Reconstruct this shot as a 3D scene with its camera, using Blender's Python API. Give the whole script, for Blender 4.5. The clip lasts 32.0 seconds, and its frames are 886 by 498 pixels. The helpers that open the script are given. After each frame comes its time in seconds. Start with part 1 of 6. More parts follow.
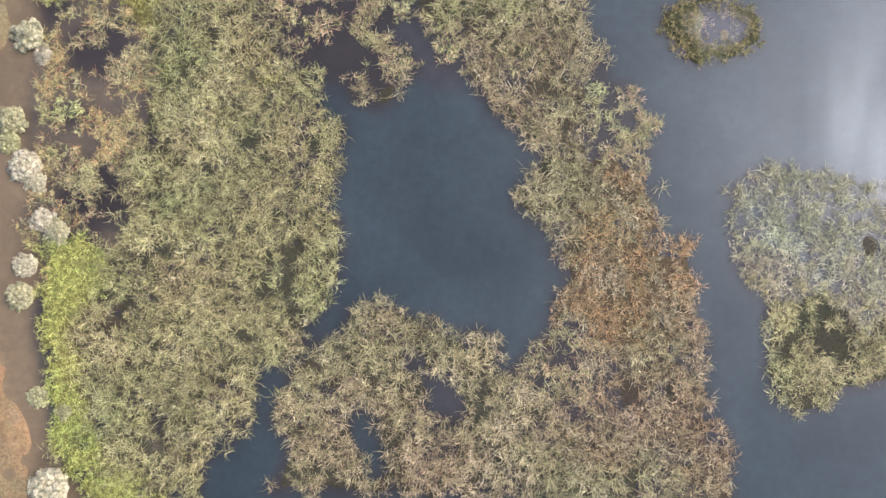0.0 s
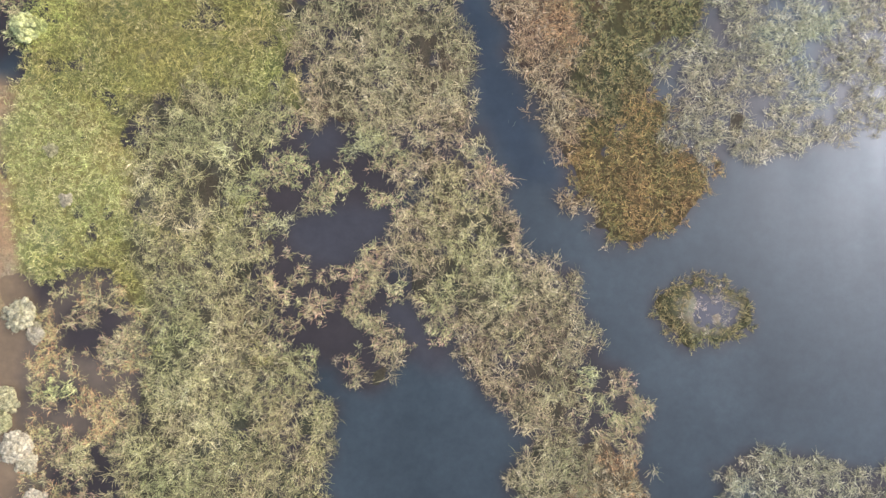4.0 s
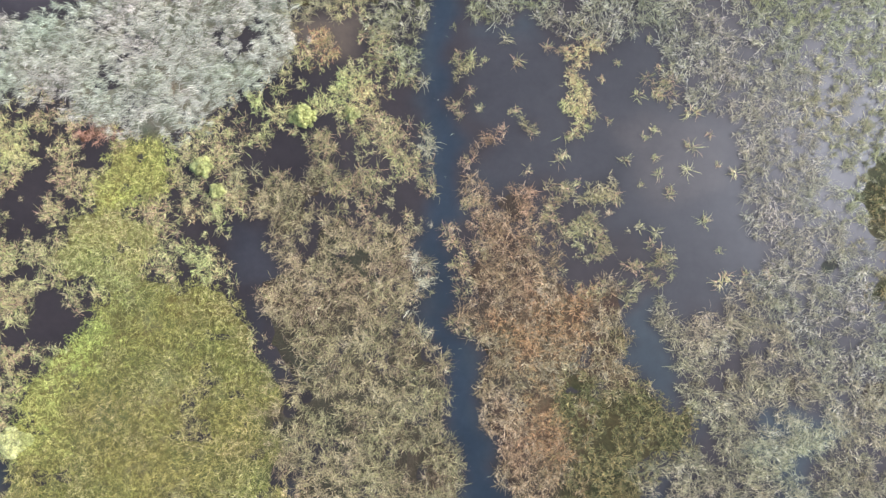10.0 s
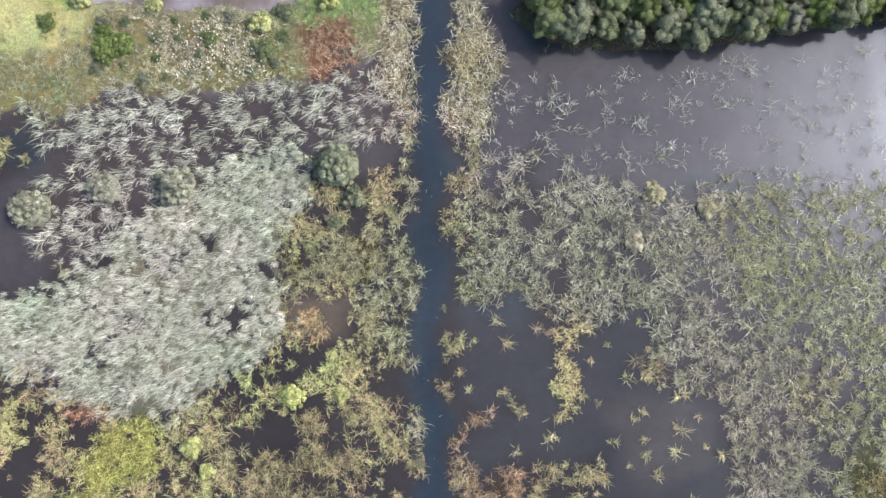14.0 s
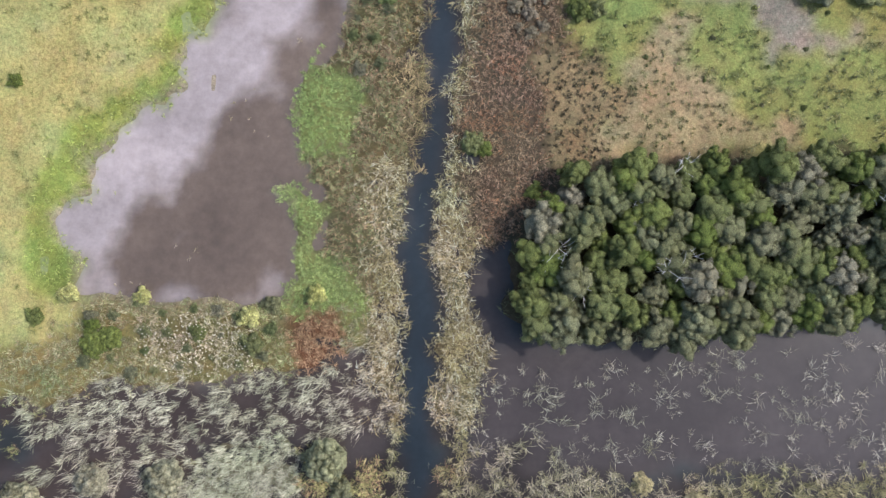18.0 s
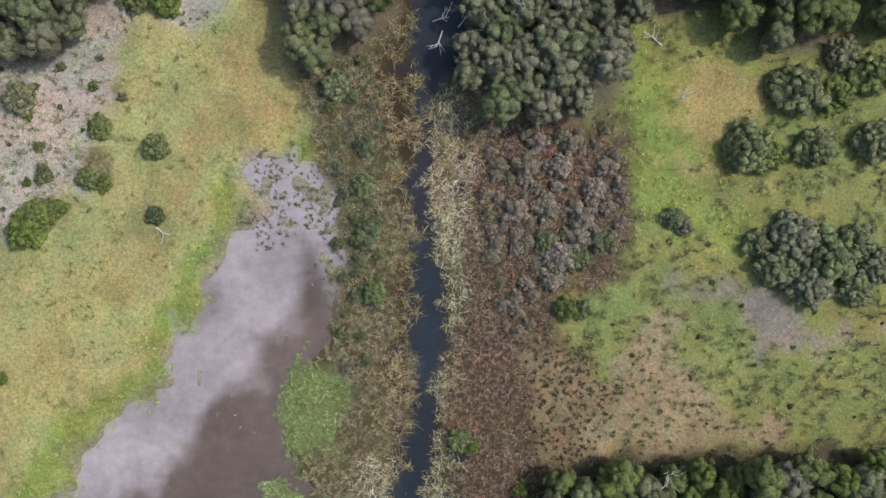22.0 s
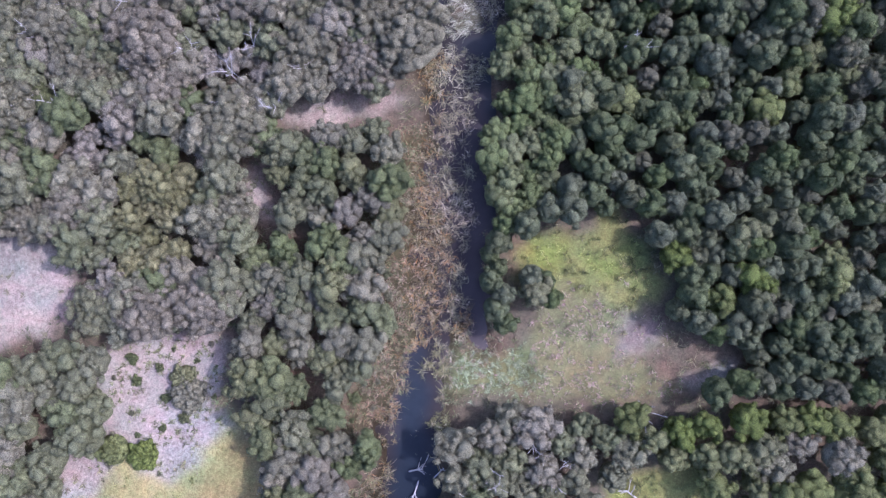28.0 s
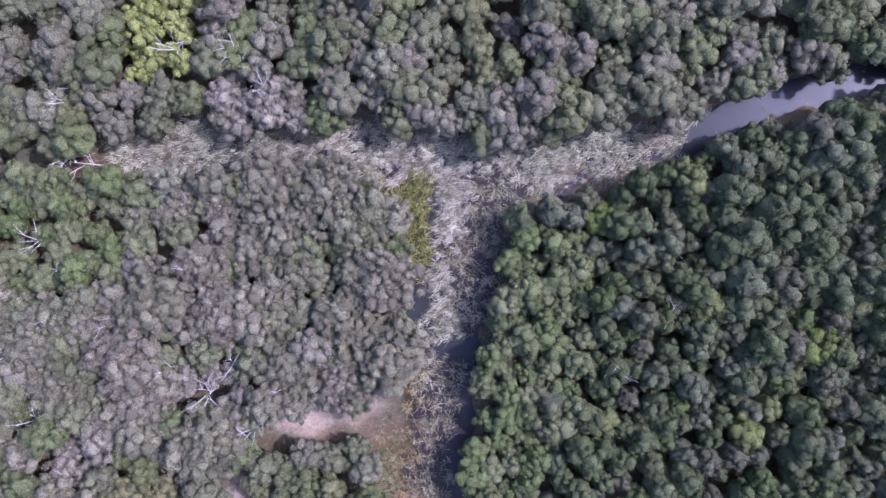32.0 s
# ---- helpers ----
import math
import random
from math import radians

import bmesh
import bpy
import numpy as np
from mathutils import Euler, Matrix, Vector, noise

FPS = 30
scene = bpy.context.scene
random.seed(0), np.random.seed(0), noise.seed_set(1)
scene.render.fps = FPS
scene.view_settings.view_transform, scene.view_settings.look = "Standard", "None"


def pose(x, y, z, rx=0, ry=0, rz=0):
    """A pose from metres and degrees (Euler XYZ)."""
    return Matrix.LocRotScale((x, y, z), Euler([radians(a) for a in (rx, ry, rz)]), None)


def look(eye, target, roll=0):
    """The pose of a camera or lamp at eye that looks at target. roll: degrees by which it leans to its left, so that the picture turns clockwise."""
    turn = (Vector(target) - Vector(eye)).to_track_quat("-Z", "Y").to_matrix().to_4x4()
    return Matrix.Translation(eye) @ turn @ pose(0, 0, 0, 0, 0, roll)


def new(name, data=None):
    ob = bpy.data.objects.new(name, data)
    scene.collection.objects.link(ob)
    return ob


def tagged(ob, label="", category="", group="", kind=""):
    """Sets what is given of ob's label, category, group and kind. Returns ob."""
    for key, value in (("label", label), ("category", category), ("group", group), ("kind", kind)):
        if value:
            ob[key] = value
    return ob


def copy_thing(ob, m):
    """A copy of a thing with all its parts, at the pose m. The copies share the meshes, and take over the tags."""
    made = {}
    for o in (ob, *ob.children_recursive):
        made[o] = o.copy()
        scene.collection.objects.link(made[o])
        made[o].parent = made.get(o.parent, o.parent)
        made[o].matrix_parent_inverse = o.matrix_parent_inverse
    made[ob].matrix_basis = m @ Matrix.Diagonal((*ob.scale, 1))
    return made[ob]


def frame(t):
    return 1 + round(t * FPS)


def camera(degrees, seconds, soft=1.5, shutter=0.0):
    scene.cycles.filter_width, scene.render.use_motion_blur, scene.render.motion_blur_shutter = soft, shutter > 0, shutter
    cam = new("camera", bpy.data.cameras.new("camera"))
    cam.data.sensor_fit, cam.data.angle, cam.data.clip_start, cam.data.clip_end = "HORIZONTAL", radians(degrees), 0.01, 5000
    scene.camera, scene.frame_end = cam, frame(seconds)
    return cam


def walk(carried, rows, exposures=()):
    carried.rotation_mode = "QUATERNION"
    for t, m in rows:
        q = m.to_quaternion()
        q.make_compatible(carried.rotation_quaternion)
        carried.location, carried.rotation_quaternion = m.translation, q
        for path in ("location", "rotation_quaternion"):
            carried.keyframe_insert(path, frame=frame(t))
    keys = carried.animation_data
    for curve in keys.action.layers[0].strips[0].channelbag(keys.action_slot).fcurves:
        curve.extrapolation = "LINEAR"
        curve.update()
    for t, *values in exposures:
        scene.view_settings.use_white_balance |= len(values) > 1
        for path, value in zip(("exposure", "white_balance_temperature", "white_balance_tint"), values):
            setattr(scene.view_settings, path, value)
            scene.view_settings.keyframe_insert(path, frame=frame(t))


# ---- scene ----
# A drone flies north over a wetland, 100 m up, looking straight down.
cam = camera(71.92, 32.0, soft=1.4)
PATH = [
    (0, 0.36, 3.47, 99.64, 0.66, 0.13, 1.34),
    (1, 0.30, 13.57, 99.73, 1.61, 0.10, 1.32),
    (2, 0.11, 25.38, 99.92, 1.46, -0.01, 1.47),
    (3, -0.01, 37.56, 100.11, 1.04, -0.08, 1.64),
    (4, -0.01, 49.54, 100.27, 0.72, -0.08, 1.76),
    (5, 0.06, 61.19, 100.36, 0.57, -0.02, 1.82),
    (6, 0.17, 72.60, 100.39, 0.55, 0.06, 1.85),
    (7, 0.26, 83.92, 100.38, 0.56, 0.13, 1.87),
    (8, 0.30, 95.26, 100.34, 0.55, 0.17, 1.89),
    (9, 0.28, 106.71, 100.30, 0.47, 0.18, 1.93),
    (10, 0.22, 118.31, 100.27, 0.32, 0.15, 1.99),
    (11, 0.12, 130.05, 100.26, 0.12, 0.11, 2.06),
    (12, 0.02, 141.90, 100.27, -0.09, 0.05, 2.13),
    (13, -0.07, 153.81, 100.28, -0.27, -0.00, 2.19),
    (14, -0.14, 165.75, 100.30, -0.41, -0.05, 2.24),
    (15, -0.18, 177.71, 100.30, -0.49, -0.08, 2.27),
    (16, -0.20, 189.69, 100.27, -0.52, -0.10, 2.28),
    (17, -0.19, 201.70, 100.21, -0.51, -0.11, 2.28),
    (18, -0.18, 213.76, 100.11, -0.51, -0.12, 2.29),
    (19, -0.16, 225.88, 99.97, -0.51, -0.13, 2.30),
    (20, -0.15, 238.06, 99.81, -0.55, -0.14, 2.33),
    (21, -0.13, 250.30, 99.62, -0.61, -0.16, 2.38),
    (22, -0.09, 262.54, 99.44, -0.69, -0.18, 2.46),
    (23, -0.04, 274.75, 99.29, -0.76, -0.18, 2.55),
    (24, 0.05, 286.88, 99.17, -0.77, -0.17, 2.66),
    (25, 0.18, 298.92, 99.11, -0.71, -0.14, 2.76),
    (26, 0.33, 310.87, 99.10, -0.56, -0.09, 2.86),
    (27, 0.49, 322.80, 99.13, -0.36, -0.04, 2.94),
    (28, 0.61, 334.84, 99.17, -0.17, -0.02, 3.00),
    (29, 0.67, 347.13, 99.18, -0.09, -0.03, 3.07),
    (30, 0.64, 359.78, 99.11, -0.20, -0.09, 3.14),
    (31, 0.60, 372.77, 98.92, -0.55, -0.16, 3.24),
    (32, 0.76, 385.68, 98.59, -0.95, -0.10, 3.34),
]
walk(cam, [(t, pose(x, y, z, rx, ry, rz)) for t, x, y, z, rx, ry, rz in PATH],
     [(0, 0.4, 5600, 13), (13, 0.35, 5450, 12), (19, -0.12, 5900, 11), (24, -0.38, 5700, 14), (27, 0.1, 5150, 36), (30.8, 0.46, 4980, 41), (32, 0.36, 5050, 44)])

# ---- light: a high sun in the east, clear sky with thin haze ----
SUN_ELEV, SUN_EAST, SUN_NORTH = radians(47), 0.96, 0.28
world = bpy.data.worlds.new("sky")
scene.world = world
world.use_nodes = True
wn = world.node_tree.nodes
sky = wn.new("ShaderNodeTexSky")
sky.sky_type = "NISHITA"
sky.sun_disc = False
sky.sun_elevation = SUN_ELEV
sky.sun_rotation = math.atan2(SUN_EAST, SUN_NORTH)
sky.air_density, sky.dust_density = 1.0, 3.0
wn["Background"].inputs["Strength"].default_value = 0.215
# thin broken cloud all over the sky: a noise on a flat layer overhead brightens and dims it
wl = world.node_tree.links
way = wn.new("ShaderNodeTexCoord")
split = wn.new("ShaderNodeSeparateXYZ")
wl.new(way.outputs["Generated"], split.inputs["Vector"])
high = wn.new("ShaderNodeMath")
high.operation = "MAXIMUM"
high.inputs[1].default_value = 0.12
wl.new(split.outputs["Z"], high.inputs[0])
layer = wn.new("ShaderNodeVectorMath")
layer.operation = "DIVIDE"
wl.new(way.outputs["Generated"], layer.inputs[0])
wl.new(high.outputs["Value"], layer.inputs[1])
puffs = wn.new("ShaderNodeTexNoise")
puffs.inputs["Scale"].default_value, puffs.inputs["Detail"].default_value, puffs.inputs["Distortion"].default_value = 3.2, 5, 0.4
wl.new(layer.outputs["Vector"], puffs.inputs["Vector"])
veil = wn.new("ShaderNodeMapRange")
veil.inputs["From Min"].default_value, veil.inputs["From Max"].default_value = 0.38, 0.64
veil.inputs["To Min"].default_value, veil.inputs["To Max"].default_value = 0.55, 1.9
wl.new(puffs.outputs["Fac"], veil.inputs["Value"])
clouded = wn.new("ShaderNodeVectorMath")
clouded.operation = "SCALE"
wl.new(sky.outputs["Color"], clouded.inputs[0])
wl.new(veil.outputs["Result"], clouded.inputs["Scale"])
wl.new(clouded.outputs["Vector"], wn["Background"].inputs["Color"])
sun = new("sun", bpy.data.lights.new("sun", "SUN"))
sun.data.energy, sun.data.angle, sun.data.color = 3.3, radians(0.6), (1.0, 0.96, 0.9)
flat = math.cos(SUN_ELEV) / math.hypot(SUN_EAST, SUN_NORTH)
sun.matrix_world = look((flat * SUN_EAST * 300, 200 + flat * SUN_NORTH * 300, math.sin(SUN_ELEV) * 300), (0, 200, 0))

rng = np.random.default_rng(7)


# ---- materials ----
def lin(r, g, b):
    """Linear colour from everyday 0-255 values."""
    c = np.array([r, g, b]) / 255.0
    return np.where(c < 0.04045, c / 12.92, ((c + 0.055) / 1.055) ** 2.4)


def material(name, rough=0.7, spec=0.3):
    m = bpy.data.materials.new(name)
    m.use_nodes = True
    b = m.node_tree.nodes["Principled BSDF"]
    b.inputs["Roughness"].default_value = rough
    b.inputs["Specular IOR Level"].default_value = spec
    return m, m.node_tree.nodes, m.node_tree.links, b


def noise_node(nodes, links, scale, detail=4, rough=0.6):
    tc = nodes.new("ShaderNodeTexCoord")
    n = nodes.new("ShaderNodeTexNoise")
    n.inputs["Scale"].default_value, n.inputs["Detail"].default_value, n.inputs["Roughness"].default_value = scale, detail, rough
    links.new(tc.outputs["Object"], n.inputs["Vector"])
    return n


def spread(nodes, links, out, lo, hi, a=0.3, b=0.7):
    r = nodes.new("ShaderNodeMapRange")
    r.inputs["From Min"].default_value, r.inputs["From Max"].default_value = a, b
    r.inputs["To Min"].default_value, r.inputs["To Max"].default_value = lo, hi
    links.new(out, r.inputs["Value"])
    return r.outputs["Result"]


def times(nodes, links, colour, value):
    m = nodes.new("ShaderNodeVectorMath")
    m.operation = "SCALE"
    links.new(colour, m.inputs[0])
    links.new(value, m.inputs["Scale"])
    return m.outputs["Vector"]


def let_through(m, nodes, links, colour, share):
    """Thin leaves pass part of the light on to their far side."""
    b, out = nodes["Principled BSDF"], nodes["Material Output"]
    glow, mix = nodes.new("ShaderNodeBsdfTranslucent"), nodes.new("ShaderNodeMixShader")
    mix.inputs["Fac"].default_value = share
    links.new(colour, glow.inputs["Color"])
    links.new(b.outputs["BSDF"], mix.inputs[1])
    links.new(glow.outputs["BSDF"], mix.inputs[2])
    links.new(mix.outputs["Shader"], out.inputs["Surface"])


def make_blade_material():
    m, n, l, b = material("reed_blade", 0.6, 0.3)
    a = n.new("ShaderNodeAttribute")
    a.attribute_name = "tint"
    geo = n.new("ShaderNodeNewGeometry")
    c = times(n, l, a.outputs["Color"], spread(n, l, geo.outputs["Random Per Island"], 0.72, 1.25, 0, 1))
    c = times(n, l, c, spread(n, l, noise_node(n, l, 0.22).outputs["Fac"], 0.8, 1.2))
    l.new(c, b.inputs["Base Color"])
    let_through(m, n, l, c, 0.2)
    return m


def make_ground_material():
    m, n, l, b = material("soil_and_turf", 0.9, 0.15)
    a = n.new("ShaderNodeAttribute")
    a.attribute_name = "tint"
    # the cover drifts between greener and drier shades, in patches and from tuft to tuft
    c = a.outputs["Color"]
    for scale, detail, dry, green in ((0.16, 5, (1.1, 1.0, 0.9), (0.95, 1.03, 0.88)), (1.1, 6, (1.07, 1.0, 0.96), (0.97, 1.0, 0.91))):
        mix = n.new("ShaderNodeMix")
        mix.data_type = "RGBA"
        mix.inputs[6].default_value, mix.inputs[7].default_value = (*green, 1), (*dry, 1)
        l.new(spread(n, l, noise_node(n, l, scale, detail, 0.65).outputs["Fac"], 0, 1, 0.36, 0.64), mix.inputs[0])
        tone = n.new("ShaderNodeVectorMath")
        tone.operation = "MULTIPLY"
        l.new(c, tone.inputs[0])
        l.new(mix.outputs[2], tone.inputs[1])
        c = tone.outputs["Vector"]
    c = times(n, l, c, spread(n, l, noise_node(n, l, 0.12, 6).outputs["Fac"], 0.8, 1.2))
    fine = noise_node(n, l, 1.7, 6, 0.75)
    c = times(n, l, c, spread(n, l, fine.outputs["Fac"], 0.62, 1.38))
    c = times(n, l, c, spread(n, l, noise_node(n, l, 5.5, 4, 0.7).outputs["Fac"], 0.6, 1.4))
    l.new(c, b.inputs["Base Color"])
    bump = n.new("ShaderNodeBump")
    bump.inputs["Strength"].default_value, bump.inputs["Distance"].default_value = 0.6, 0.25
    l.new(fine.outputs["Fac"], bump.inputs["Height"])
    l.new(bump.outputs["Normal"], b.inputs["Normal"])
    return m


def make_water_material():
    m, n, l, b = material("turbid_water", 0.34, 0.5)
    b.inputs["IOR"].default_value = 1.33
    a = n.new("ShaderNodeAttribute")
    a.attribute_name = "tint"
    c = times(n, l, a.outputs["Color"], spread(n, l, noise_node(n, l, 0.05, 5).outputs["Fac"], 0.7, 1.3))
    c = times(n, l, c, spread(n, l, noise_node(n, l, 0.55, 7, 0.7).outputs["Fac"], 0.82, 1.18))
    l.new(c, b.inputs["Base Color"])
    # wind slicks: long smoother and rougher streaks
    slick = noise_node(n, l, 1.0, 4, 0.55)
    lie = n.new("ShaderNodeMapping")
    lie.inputs["Scale"].default_value = (0.09, 0.022, 1)
    l.new(slick.inputs["Vector"].links[0].from_socket, lie.inputs["Vector"])
    l.new(lie.outputs["Vector"], slick.inputs["Vector"])
    l.new(spread(n, l, slick.outputs["Fac"], 0.33, 0.47), b.inputs["Roughness"])
    return m


def make_leaf_material(name, cols):
    """Foliage that differs from tree to tree and from leaf spray to leaf spray."""
    m, n, l, b = material(name, 0.65, 0.22)
    info = n.new("ShaderNodeObjectInfo")
    ramp = n.new("ShaderNodeValToRGB")
    el = ramp.color_ramp.elements
    for i, c in enumerate(cols):
        e = el[i] if i < 2 else el.new(1)
        e.position, e.color = i / (len(cols) - 1), (*lin(*c), 1)
    l.new(info.outputs["Random"], ramp.inputs["Fac"])
    geo = n.new("ShaderNodeNewGeometry")
    c = times(n, l, ramp.outputs["Color"], spread(n, l, geo.outputs["Random Per Island"], 0.7, 1.3, 0, 1))
    c = times(n, l, c, spread(n, l, noise_node(n, l, 0.8).outputs["Fac"], 0.75, 1.25))
    fine = noise_node(n, l, 6.5, 4, 0.85)
    c = times(n, l, c, spread(n, l, fine.outputs["Fac"], 0.4, 1.6, 0.36, 0.64))
    l.new(c, b.inputs["Base Color"])
    let_through(m, n, l, c, 0.18)
    bump = n.new("ShaderNodeBump")
    bump.inputs["Strength"].default_value, bump.inputs["Distance"].default_value = 1.0, 0.3
    l.new(fine.outputs["Fac"], bump.inputs["Height"])
    l.new(bump.outputs["Normal"], b.inputs["Normal"])
    return m


def make_bark_material(name, col):
    m, n, l, b = material(name, 0.85, 0.2)
    ramp = n.new("ShaderNodeValToRGB")
    ramp.color_ramp.elements[0].color = (*(lin(*col) * 0.55), 1)
    ramp.color_ramp.elements[1].color = (*lin(*col), 1)
    l.new(noise_node(n, l, 3.0, 6).outputs["Fac"], ramp.inputs["Fac"])
    l.new(ramp.outputs["Color"], b.inputs["Base Color"])
    return m


BLADE = make_blade_material()
GROUND = make_ground_material()
WATER = make_water_material()
BARK = make_bark_material("bark", (120, 108, 92))
DEADWOOD = make_bark_material("bleached_wood", (216, 210, 198))
LEAVES = {
    "green": make_leaf_material("leaf_green", [(100, 112, 50), (110, 118, 58), (116, 120, 74), (122, 120, 88), (104, 112, 54)]),
    "dark": make_leaf_material("leaf_dark", [(86, 96, 57), (96, 104, 67), (106, 110, 82), (90, 102, 55), (102, 100, 76)]),
    "grey": make_leaf_material("leaf_grey", [(120, 124, 84), (131, 130, 98), (138, 132, 106), (112, 120, 76), (146, 138, 116)]),
    "mixed": make_leaf_material("leaf_mixed", [(104, 110, 70), (118, 118, 86), (126, 120, 98), (106, 114, 70), (122, 122, 82)]),
    "broad": make_leaf_material("leaf_broad", [(128, 124, 96), (138, 130, 106), (122, 122, 88), (142, 132, 112)]),
    "fresh": make_leaf_material("leaf_fresh", [(104, 116, 66), (113, 121, 75), (121, 123, 85)]),
    "brown": make_leaf_material("leaf_brown", [(138, 126, 102), (148, 134, 114), (126, 120, 88), (154, 140, 122)]),
    "lime": make_leaf_material("leaf_lime", [(184, 182, 108), (194, 189, 124)]),
    "pale": make_leaf_material("leaf_pale", [(176, 160, 122), (160, 152, 104), (186, 170, 138)]),
    "silver": make_leaf_material("leaf_silver", [(140, 134, 110), (150, 142, 122), (132, 128, 100)]),
    "bright": make_leaf_material("leaf_bright", [(148, 154, 82), (160, 162, 92)]),
    "yellow": make_leaf_material("leaf_yellow", [(130, 128, 84), (138, 134, 92)]),
}

# ---- what covers the plan: ground height, soil colour, water colour, plants ----
# kind: (height, soil, water, plant)
LAKE, DEEP, PEAT = (45, 50, 49), (33, 40, 44), (44, 37, 32)
COVER = {
    "water": (-1.2, (50, 48, 40), LAKE, None),
    "channel": (-1.6, (40, 40, 36), DEEP, "drift"),
    "bog": (-0.4, (70, 58, 48), PEAT, "bog_sparse"),
    "mudwater": (-0.5, (80, 66, 60), (60, 53, 49), None),
    "shoal": (-0.3, (140, 115, 85), (100, 82, 58), None),
    "lagoon": (-0.5, (100, 84, 78), (93, 80, 69), "lagoon_tufts"),
    "mud": (-0.2, (176, 164, 158), (146, 134, 129), None),
    "sand": (0.35, (184, 169, 158), (124, 114, 104), "sand_few"),
    "pond": (-0.5, (80, 66, 60), (47, 44, 41), "pond_sparse"),
    "reed_bank": (0.1, (112, 102, 80), PEAT, "bank_pale"),
    "reed_islet": (-0.12, (146, 134, 116), (62, 58, 58), "islet"),
    "silt": (-0.4, (80, 66, 60), (58, 52, 46), "pond_sparse"),
    "pool": (-0.4, (70, 58, 48), (47, 44, 42), None),
    "bog_brown": (-0.35, (96, 80, 60), (78, 66, 51), "bog_few"),
    "lush": (0.12, (144, 154, 82), (132, 138, 90), "turf_green"),
    "beach": (0.06, (146, 122, 92), (110, 90, 62), None),
    "reed_mixed": (0.08, (90, 84, 66), PEAT, "tan_olive"),
    "reed_tan": (0.06, (92, 84, 68), PEAT, "tan"),
    "reed_olive": (0.12, (112, 108, 62), PEAT, "olive"),
    "reed_lime": (0.12, (126, 122, 70), PEAT, "lime"),
    "reed_yellow": (0.12, (132, 124, 74), PEAT, "yellow"),
    "reed_straw": (-0.12, (100, 90, 76), PEAT, "straw"),
    "reed_rust": (0.12, (118, 98, 74), PEAT, "rust"),
    "reed_pink": (0.06, (98, 82, 70), PEAT, "pink"),
    "reed_dark": (0.12, (88, 84, 54), PEAT, "dark"),
    "reed_olivebrown": (0.12, (104, 90, 58), PEAT, "olivebrown"),
    "reed_pale": (0.06, (150, 146, 124), PEAT, "pale"),
    "reed_grey": (-0.18, (96, 90, 80), PEAT, "grey"),
    "reed_greyolive": (-0.15, (112, 108, 80), PEAT, "greyolive"),
    "reed_rustbank": (0.05, (90, 76, 52), PEAT, "rustbank"),
    "sparse_tan": (-0.5, (70, 55, 42), PEAT, "tan_sparse"),
    "sparse_lime": (-0.5, (70, 58, 42), PEAT, "lime_sparse"),
    "sparse_straw": (-0.6, (70, 60, 50), LAKE, "straw_sparse"),
    "sparse_pale": (-0.4, (80, 64, 56), (60, 50, 44), "pale_sparse"),
    "sparse_grey": (-0.4, (80, 64, 58), (61, 54, 51), "grey_sparse"),
    "rustbed": (0.15, (110, 75, 55), PEAT, "rust_low"),
    "sedge": (-0.05, (92, 76, 46), PEAT, "sedge"),
    "sedge_brown": (0.2, (114, 99, 84), PEAT, "sedge_brown"),
    "sedge_green": (0.2, (90, 92, 50), PEAT, "sedge_green"),
    "bankscrub": (0.3, (96, 88, 62), (96, 86, 76), "bank"),
    "scrub": (0.35, (130, 120, 80), (96, 86, 76), "scrub"),
    "flowers": (0.35, (120, 110, 75), (96, 86, 76), "flowers"),
    "herb": (0.2, (128, 134, 84), (96, 86, 76), "herb"),
    "palegreen": (0.2, (122, 130, 88), PEAT, "palegreen"),
    "grass": (0.5, (176, 168, 114), (124, 114, 104), "turf"),
    "grass_orange": (0.5, (168, 154, 104), (124, 114, 104), "turf_orange"),
    "lawn": (0.35, (144, 154, 82), (132, 140, 84), "turf_green"),
    "meadow": (0.5, (142, 144, 88), (124, 114, 104), "tussock"),
    "tussock": (0.45, (140, 122, 96), (124, 114, 104), "tussock_dense"),
    "dryground": (0.55, (158, 142, 114), (124, 114, 104), "tussock_thin"),
    "pathmud": (0.3, (154, 140, 132), (124, 114, 104), None),
    "mudveg": (-0.04, (160, 150, 138), (140, 130, 126), "mudveg"),
    "sandveg": (0.55, (186, 174, 165), (124, 114, 104), "sand_sparse"),
    "heath": (0.45, (140, 136, 98), (124, 114, 104), "heath"),
    "forestfloor": (0.5, (120, 108, 92), LAKE, "litter"),
    "grovefloor": (0.4, (90, 80, 62), LAKE, "litter"),
}
